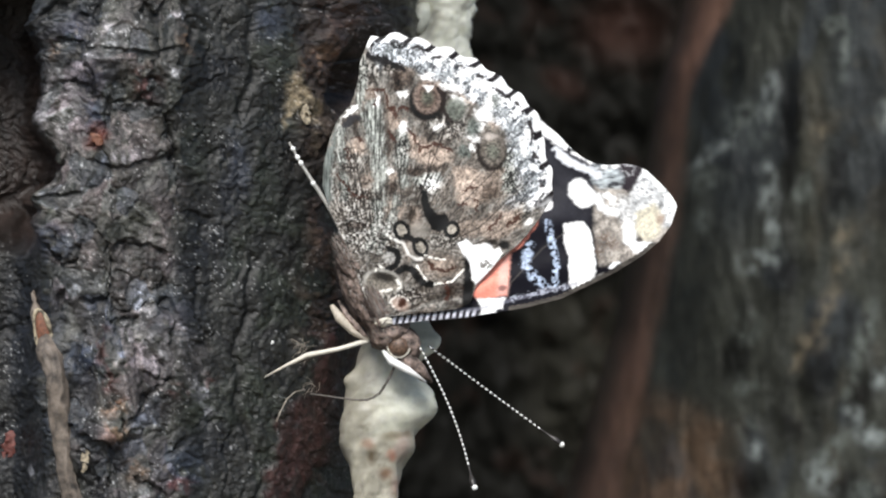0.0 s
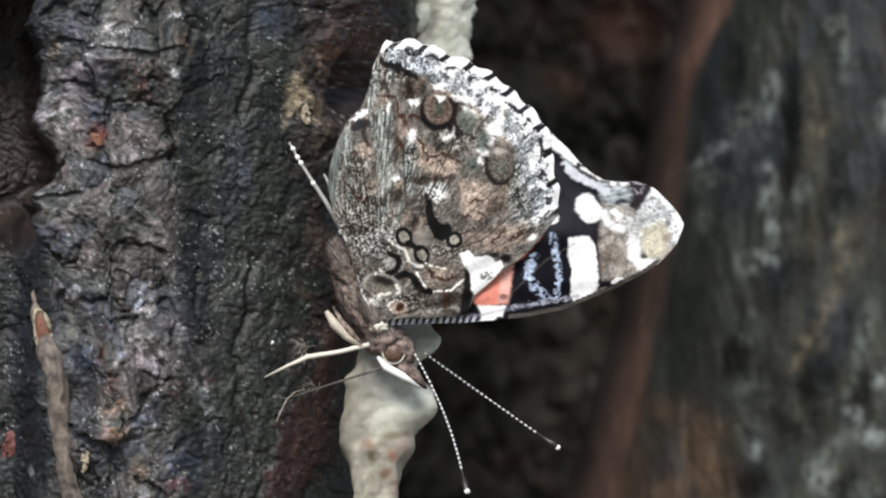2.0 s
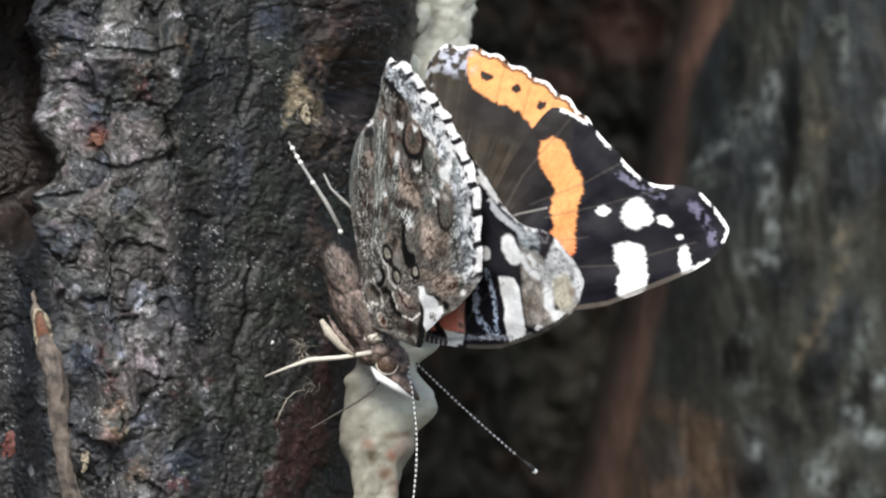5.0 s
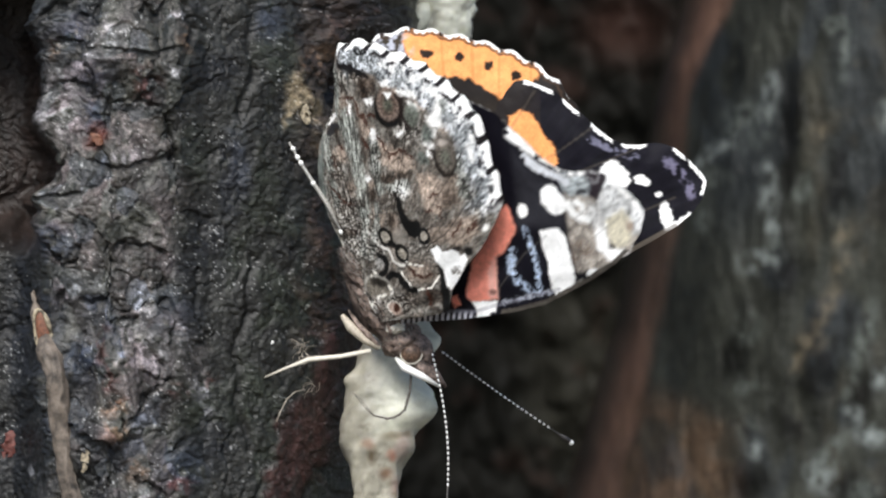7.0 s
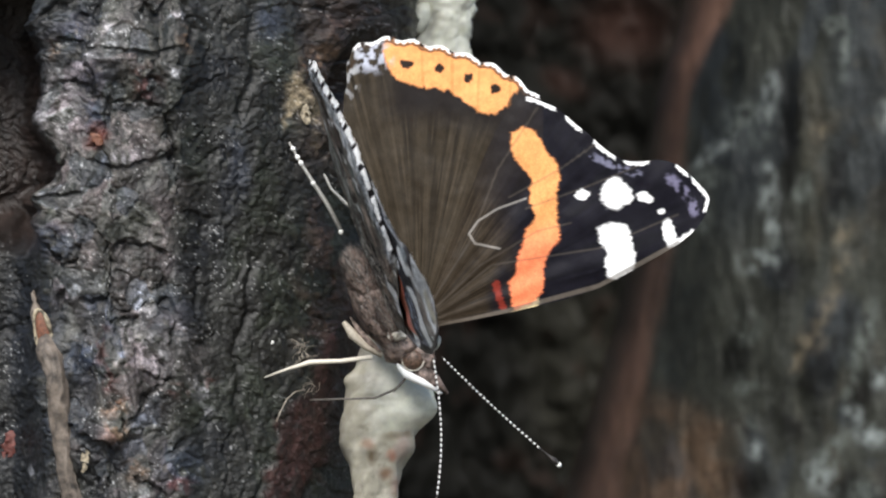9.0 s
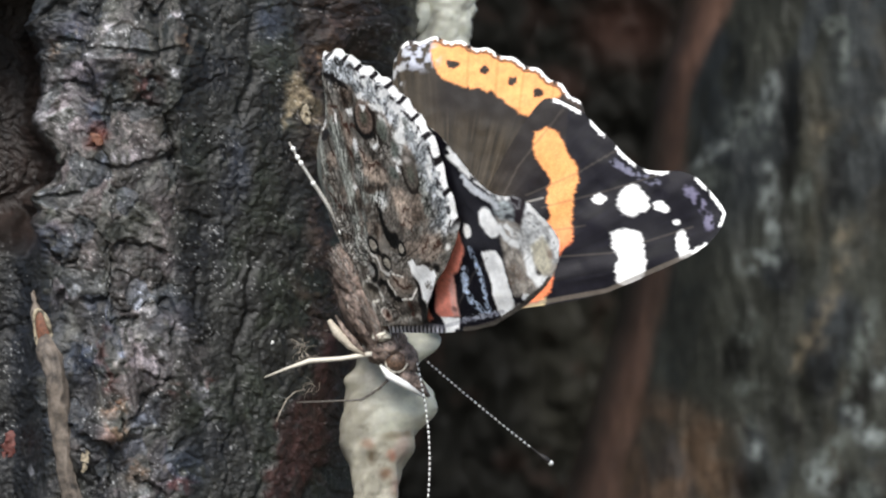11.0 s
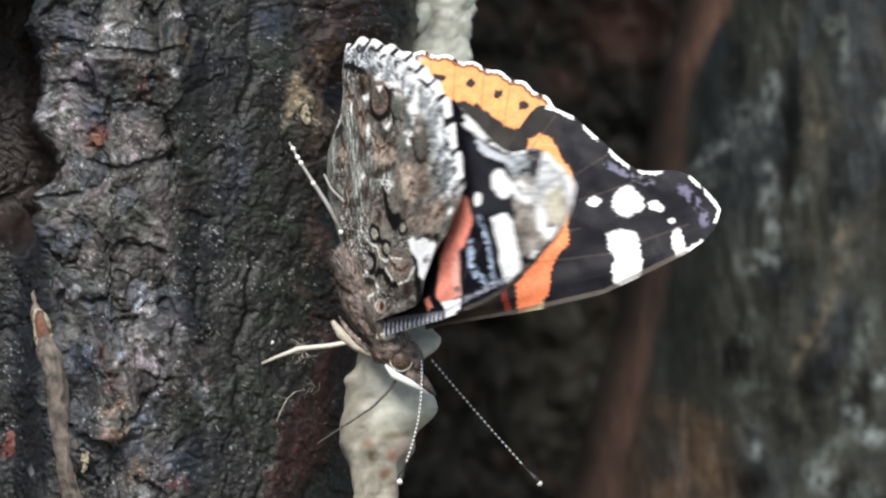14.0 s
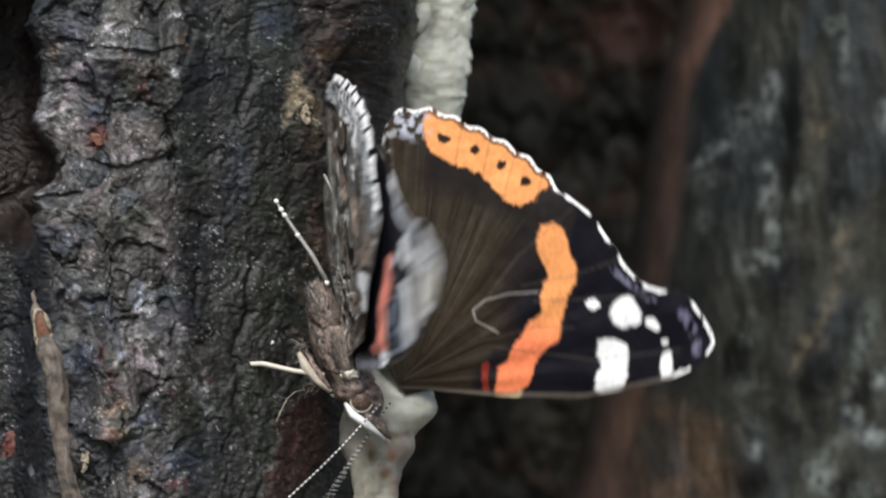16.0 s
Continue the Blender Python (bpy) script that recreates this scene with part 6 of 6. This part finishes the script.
NEAR_FORE = [(0, 671.3, 562.5, 0.9, 0, -1.1, -2.9), (0.5, 674.8, 562.6, 4.5, -0.7, 7.5, -3.6), (1, 673.6, 562.2, 8, -2, 13.4, -4.8),
             (1.5, 670.8, 566.3, 5.9, -2, 11.1, -4.7), (2, 670.8, 562.9, 7.5, -2.1, 12.8, -4.9), (2.5, 671.5, 562.3, 9.5, -2.2, 13.3, -5.1),
             (3, 671.7, 562.2, 10, -1.8, 12.2, -5.1), (3.2, 672.8, 563.8, 18.1, -0.7, 10.2, -5.6), (3.5, 675.1, 567.7, 33.3, -0.2, 7.1, -6.9),
             (3.7, 668.7, 573.9, 38.7, -3, 5.2, -4.8), (4, 662.8, 587.1, 51.5, -11, 1.9, -3.4), (4.2, 665.6, 584.7, 52.4, -9.8, 1.9, -3.5),
             (6.3, 695.5, 560.1, 62.4, 2.5, 1.8, -5), (6.4, 696.4, 557.4, 74.9, 3.1, 1.7, -4.4), (6.5, 699.2, 559.6, 64, 2.9, 1.7, -5.9),
             (6.6, 696, 556.8, 43.3, 5.2, 2, -4.2), (6.8, 692.5, 557.6, 29.3, 5.5, 2.5, -3.6), (7, 690, 560.9, 35.2, 3.5, 3.1, -4.1),
             (7.2, 700.2, 557.7, 67.4, 2.9, 0.7, 0.1), (7.3, 706.7, 558.8, 78.6, 1.2, -0.6, 1), (7.5, 712.7, 560.7, 88.5, 0.1, -0.1, 0.1),
             (7.7, 700.8, 561.1, 51.1, 3.2, 0, 2.6), (7.8, 696.9, 565.5, 34, 2.5, -0, 2.1), (8, 687.6, 571.8, 17.8, 1.7, 0.1, 2.1),
             (8.2, 689.5, 573.7, 22.3, 1.1, 1.2, 2.7), (8.4, 691.2, 575, 35.9, 0.8, 2.3, 3.5), (8.5, 692.4, 576.8, 42.1, -0.1, 2.8, 3.5),
             (8.7, 698.4, 571, 60, -0.3, 0.1, 3.4), (8.8, 703.2, 573.1, 81.7, -2, -1.3, 1.2), (9, 703.7, 567.1, 84.2, 0.3, -0.7, 0),
             (9.1, 701.8, 565.6, 75.1, 0.9, -0.6, 0.9), (9.2, 700.4, 565.7, 57.8, 1.9, -0.5, 1.2), (11.3, 678.4, 580.5, 54.8, 2.1, 0.3, -0.5),
             (11.5, 678.1, 585.9, 31.7, -0.1, 0.4, -2.5), (11.7, 678.2, 584.9, 21.8, 0.2, -0.7, -1.9), (12, 678.7, 584.2, 14.3, -0.5, -2.2, -1.5),
             (12.5, 681.5, 583.9, 23.1, -0.7, 0.8, -1.5), (12.7, 680.9, 582.7, 28.2, 0.4, 1.2, -1), (13, 681.1, 584.2, 32.7, -0.8, 1.8, -1.6),
             (13.2, 681.4, 580.7, 21.6, -0.1, 1.8, -2.4), (13.5, 682.1, 576.3, 15.1, 0.2, 1.7, -3.8), (13.8, 676.4, 583.4, 20, 1.5, -9.1, 0.1),
             (13.9, 673.3, 583.2, 32.3, 4.6, -12.7, 2.5), (14, 670.2, 583.3, 46.1, 7, -16.2, 4.8), (14.1, 672.7, 570.7, 54.9, 9.2, -17.4, 6),
             (14.2, 678.6, 563.9, 42, 8.5, -18.8, 4.6), (14.3, 683, 554.5, 30.4, 9.2, -20.1, 4.3), (14.5, 693.6, 538.7, 13.4, 7.8, -22.7, 2.5),
             (14.7, 661, 556.8, -1.9, 4.4, -24.3, 6.4), (14.8, 639.2, 568.9, 23.2, 3.1, -25.1, 8.3), (14.9, 634.6, 582.7, 40.6, 6.5, -25.5, 12.2),
             (15, 630.6, 597.6, 57.9, 8.4, -25.7, 15.5), (15.1, 627.7, 601.4, 56.5, 11.5, -24.2, 15.4), (15.2, 633.7, 619.2, 44.7, 6.7, -23.3, 9.3),
             (15.3, 637.2, 633.9, 35.9, 3, -22.1, 4.5), (15.5, 636, 630.7, 20.7, 1.4, -19.1, -1.3), (15.7, 632.8, 635.2, 29, 0.5, -18.1, 2.6),
             (15.9, 625.3, 631.1, 48.6, 5.2, -16.8, 10.1), (16, 627.2, 640.1, 73.6, 0.5, -16.4, 9)]
NEAR_HIND = [(0, 671.3, 562.5, 0.9, 0, -1.1, -8.1), (0.5, 672.9, 562.6, 4.4, -0.9, 7.6, -8.8), (1, 669.9, 562.1, 7.9, -2.3, 13.6, -9.9),
             (1.5, 666.5, 566.6, 5.9, -2.4, 11.1, -10.1), (2, 666, 563.7, 7.6, -2.6, 12.7, -10.5), (2.5, 666.1, 563.5, 9.6, -2.7, 13, -10.9),
             (3, 665.7, 563.9, 10.2, -2.3, 11.7, -10.8), (3.2, 667.7, 561.6, 19.9, -2.1, 9.2, -12.3), (3.5, 671.4, 559.6, 37.5, -3, 5.2, -14.6),
             (3.7, 664, 565.3, 45.1, -7.5, 1.9, -16.4), (4, 650, 580, 57.4, -17.3, -2.8, -19.6), (4.2, 653.1, 578.9, 58.2, -15.9, -2.6, -18.1),
             (6.3, 686.3, 566.8, 66.9, -1.2, -0.6, -1.9), (6.4, 687.5, 564.7, 79.3, -0.5, -0.6, -1), (6.5, 690.7, 567.6, 68.5, -0.6, -0.6, -0.3),
             (6.6, 687.3, 564.7, 47.4, 1.6, -0.6, -0.8), (6.8, 683.3, 565.2, 34.7, 2, -0.9, -1.9), (7, 680.3, 568.2, 41.9, 0.1, -1, -3.1),
             (7.2, 697, 560.1, 69.7, 1.7, -0.7, -2.4), (7.3, 706.7, 558.8, 78.6, 1.2, -0.6, -2), (7.5, 712.7, 560.7, 88.5, 0.1, -0.1, -2.7),
             (7.7, 700.2, 560.5, 53.1, 2.6, -0.8, -2.1), (7.8, 695.9, 564.6, 37.1, 1.7, -1.3, -1.9), (8, 686, 570.4, 23, 0.4, -2, -1.3),
             (8.2, 682.5, 572.2, 27.1, -1.3, -1.1, -1.4), (8.4, 678.8, 573.5, 40.4, -2.7, -0.2, -1.5), (8.5, 677.3, 575.3, 46.3, -4.2, 0.3, -1.6),
             (8.7, 693.4, 570.5, 61.4, -1.7, -0.8, -1.5), (8.8, 703.2, 573.1, 81.7, -2, -1.3, -1.5), (9, 703.7, 567.1, 84.2, 0.3, -0.7, -4.6),
             (9.1, 701.7, 565.6, 75.3, 0.8, -0.7, -4.5), (9.2, 700.1, 565.5, 58.1, 1.8, -0.7, -4.5), (11.3, 675.1, 579, 58.4, 0.4, -1.1, -3.5),
             (11.5, 674.6, 584.3, 35.6, -2, -1.2, -3.5), (11.7, 675.2, 585.7, 26, -1.3, -2.6, -3.9), (12, 676.6, 588.6, 19.1, -1.2, -4.7, -4.4),
             (12.5, 679.9, 587.4, 28.7, -2.1, -1.9, -4.2), (12.7, 679.2, 584.9, 34, -1.5, -1.3, -4.5), (13, 679.2, 584.5, 38.7, -3.2, -0.5, -5.1),
             (13.2, 678.7, 583.5, 26.9, -2, -0.7, -5.7), (13.5, 678, 582.8, 19.4, -0.8, -1.1, -6.8), (13.8, 670.1, 578.7, 25.4, 0, -11.8, -0.8),
             (13.9, 666.3, 574.8, 38.1, 3, -15.5, 1.3), (14, 662.5, 571.1, 52.4, 5.2, -19, 3.3), (14.1, 664.1, 560.4, 61.3, 7.9, -20.6, 3.1),
             (14.2, 669.1, 555.4, 48.6, 7.7, -22.3, 3), (14.3, 672.5, 547.9, 37.1, 9, -24.1, 2.7), (14.5, 681.1, 535.9, 20.5, 8.7, -27.5, 2.4),
             (14.7, 664.6, 544.6, 5.8, 4.7, -27.4, 3.4), (14.8, 645.5, 552, 29.9, 3.2, -27.4, 7.3), (14.9, 636.8, 559.9, 45.7, 6.1, -27.3, 12.3),
             (15, 625.3, 569, 61.1, 7.6, -27, 17.2), (15.1, 627.2, 579.1, 60.4, 10.8, -25.2, 13), (15.2, 638.1, 603.2, 49.3, 6.3, -24, 8.7),
             (15.3, 645.1, 624.2, 41.2, 2.8, -22.6, 4.4), (15.5, 633.2, 625.8, 28.7, 1.8, -23.7, -0.2), (15.7, 635.8, 630, 37.4, 0.4, -21.1, 1.3),
             (15.9, 627.4, 625.7, 55.1, 4.8, -18.4, 10.2), (16, 622.9, 634.6, 75.7, -0.2, -17.2, 16.2)]
FAR_FORE = [(0, 677.3, 566.5, 5.9, 0, -9.1, -2.9), (0.5, 680.9, 564.6, 8.7, -0.9, -14.3, -3.7), (1, 680, 562.1, 11.5, -2.3, -19, -4.9),
            (1.5, 676.8, 565, 9.3, -2.5, -16.6, -4.8), (2, 676.5, 560.4, 10.7, -2.8, -18.2, -5), (2.5, 676.8, 558.5, 12.6, -3, -18.5, -5.2),
            (3, 676.7, 557.2, 13, -2.7, -17.3, -5.1), (3.5, 719.4, 549.2, -5.9, -7.1, 0.4, -1.4), (4, 738.9, 584, -4, -10, -14, -0.2),
            (6.3, 771.3, 540.3, -7, -0.6, 1.3, -2.3), (6.5, 770.4, 537.7, -7.7, 0.4, 2.6, -2.4), (6.8, 746.5, 544.6, 18, -0.7, 1.9, -0.4),
            (7, 738.5, 545.2, -1.1, -1.2, 1.6, 1.1), (7.2, 766.7, 539.9, -3.4, -0.4, -0.1, 0.3), (7.5, 738.5, 563.1, -3.5, 0.6, -2.8, -1),
            (7.7, 765.1, 545, -3.8, -0.5, -0.9, 2.3), (7.9, 743.3, 549, 15, -1.7, 0.8, 5.5), (8, 744.7, 546.3, 19.8, -2.7, 1.6, 6.8),
            (8.3, 752, 554.6, 14.1, -0.8, 1.3, 5), (8.4, 755.7, 557.7, 5.1, -0.8, 1.4, 3.9), (8.5, 761.3, 559.3, -5.1, -0.6, 1.7, 3.1),
            (8.7, 779, 554.1, -4.4, -0.8, 1.2, 1.6), (9, 742.6, 574.7, -2.5, 0, 1, -0.2), (9.2, 771.3, 560.9, -3.3, -0, -0, -0.7),
            (11.3, 751.6, 555.3, -5.7, -0, -11.4, -4.5), (11.5, 721.4, 563.1, -6.6, 0.7, -12.5, -4.4), (11.7, 721.8, 563.1, 12, -0.9, -7, -1),
            (12, 728.6, 562.4, 19.3, -4.7, 1.3, 3.2), (12.5, 726.1, 568.1, 10.8, -3.6, 0.9, 1.6), (13, 724.6, 565.8, -6.8, -4.8, -4.7, 1.4),
            (13.2, 723.2, 564.9, 10.8, -3.3, -2.6, 0.8), (13.5, 727.2, 562.4, 16.4, -2, 0.6, -0.9), (13.8, 739.1, 568.4, 15.8, -0, -8.9, -1.7),
            (14, 752.2, 571.5, -6.4, 0.6, -15.2, -2.9), (14.1, 754.9, 561.6, -6.3, 0.8, -18.2, -4.9), (14.3, 728.9, 548.4, -1, 4.9, -24, -6.4),
            (14.4, 721.3, 536.2, 0.5, 9.9, -26.8, -5.7), (14.5, 717.1, 522.6, -6.8, 14.2, -29.8, -5.5), (14.7, 712, 554.2, 1.4, 15.6, -28.3, -6.3),
            (14.8, 711.5, 572.8, 8.2, 13.4, -27.7, -8.2), (14.9, 713.8, 591.3, 4.1, 10.3, -27.1, -10.7), (15, 716, 611.8, 3.1, 6.1, -26.3, -13.8),
            (15.2, 712.6, 611.1, -5.6, -4.6, -14.8, -7), (15.3, 699.4, 610.3, -3.4, -7.8, -9.1, -2.4), (15.5, 685.9, 589.4, 17.3, -6.6, 0.8, 0.9),
            (15.7, 692.3, 618.1, 11.1, -2, 2.8, 0.6), (15.9, 714.1, 653.6, -7, -5.7, 4.7, -4.6), (16, 710.4, 676.9, -8.7, -8.7, 6.3, -7.9)]
FAR_HIND = [(0, 677.3, 566.5, 5.9, 0, -9.1, -13.1), (0.5, 686.4, 567.8, 9.1, -0.4, -14.3, -13.1), (1, 690.8, 568.5, 12.3, -1.3, -19, -13.5),
            (1.5, 693.1, 574.6, 10.5, -1, -16.6, -13.2), (2, 698.1, 573.2, 12.3, -0.8, -18.2, -13), (2.5, 703.9, 574.5, 14.6, -0.4, -18.6, -12.9),
            (3, 709.2, 576.4, 15.4, 0.3, -17.4, -12.2), (3.5, 757.3, 571.6, -3.1, -3.5, 0.2, -2.9), (4, 739.7, 592.6, -3.1, -13.8, -17, -13.1),
            (6.3, 783, 554, -3.4, -1.1, 0.5, -1.8), (6.5, 783.1, 551.8, -3.9, 0.2, 1.9, -0.8), (6.8, 784.6, 556, 19.6, 1.6, 1, -0.7),
            (7, 793.5, 554.8, -1, 2.7, 0.6, -0.7), (7.2, 798.8, 543.1, -3.1, 1.6, -0.8, 0.3), (7.5, 736.1, 556.4, -3.1, -0.2, -2.9, 1.7),
            (7.7, 764.2, 540.3, -2.9, -0, -1.2, -1), (7.9, 743.8, 546.3, 16.3, 0.1, 0.4, -3.7), (8, 746, 544.6, 21.3, -0.3, 1.2, -4.9),
            (8.3, 784.1, 560.2, 16.1, 2.1, 0.9, -1.9), (8.4, 797.9, 565.7, 7.2, 2.3, 1, -0.9), (8.5, 813.8, 569.7, -2.8, 2.8, 1.3, 0.2),
            (8.7, 810.5, 560.3, -3, 1.2, 0.9, 0.1), (9, 742.6, 574.7, -2.5, 0, 1, 0.1), (9.2, 774.4, 561.5, -3.1, -0.2, -0.2, -0),
            (11.3, 787.1, 562, -3.5, -1.6, -13.4, -1.6), (11.5, 760, 570.4, -4.2, -1, -14.7, -1.7), (11.7, 746, 567.8, 14.5, -1.9, -8.3, -3.6),
            (12, 731.3, 563.3, 22.1, -4.7, 1.2, -6.3), (12.5, 781.6, 591.5, 16.7, -3.9, 1.9, 0.2), (13, 776.3, 587.4, -4.6, -2.1, -5.8, -2),
            (13.2, 758.4, 576.6, 14.1, -3, -3, -4), (13.5, 737.6, 559.5, 21.4, -5.4, 1.3, -6.9), (13.8, 746.9, 572.1, 19.5, -1.6, -8.4, -4.9),
            (14, 758.3, 579.7, -3.5, 0.2, -14.8, -3.6), (14.1, 762, 569.8, -3.3, -0.4, -17.2, -2.2), (14.3, 737.9, 556.7, 2.3, 1.8, -21.9, 0.4),
            (14.4, 731.4, 544.5, 4.1, 5.9, -24.2, 1.7), (14.5, 728.1, 530.9, -3.1, 9.2, -26.5, 3), (14.7, 725.1, 562.5, 5.5, 8.9, -23.9, -0.2),
            (14.8, 725.5, 581.2, 12.5, 5.7, -22.7, -1.8), (14.9, 728.8, 599.7, 8.6, 1.7, -21.5, -3.4), (15, 732, 620.2, 7.7, -3.5, -20.2, -5),
            (15.2, 720, 631.4, 1.2, -7.2, -12.8, -7.9), (15.3, 702.5, 636.5, 4.4, -6.9, -12.8, -10.7), (15.5, 685.9, 589.4, 17.3, -6.6, -10.2, -17.4),
            (15.7, 693.2, 628.4, 12.7, -1.7, 1.3, -9.5), (15.9, 716, 674.1, -3.7, -5.1, 1.7, -5.7), (16, 712.8, 702.6, -4.7, -8.1, 2.6, -3.8)]

motions()
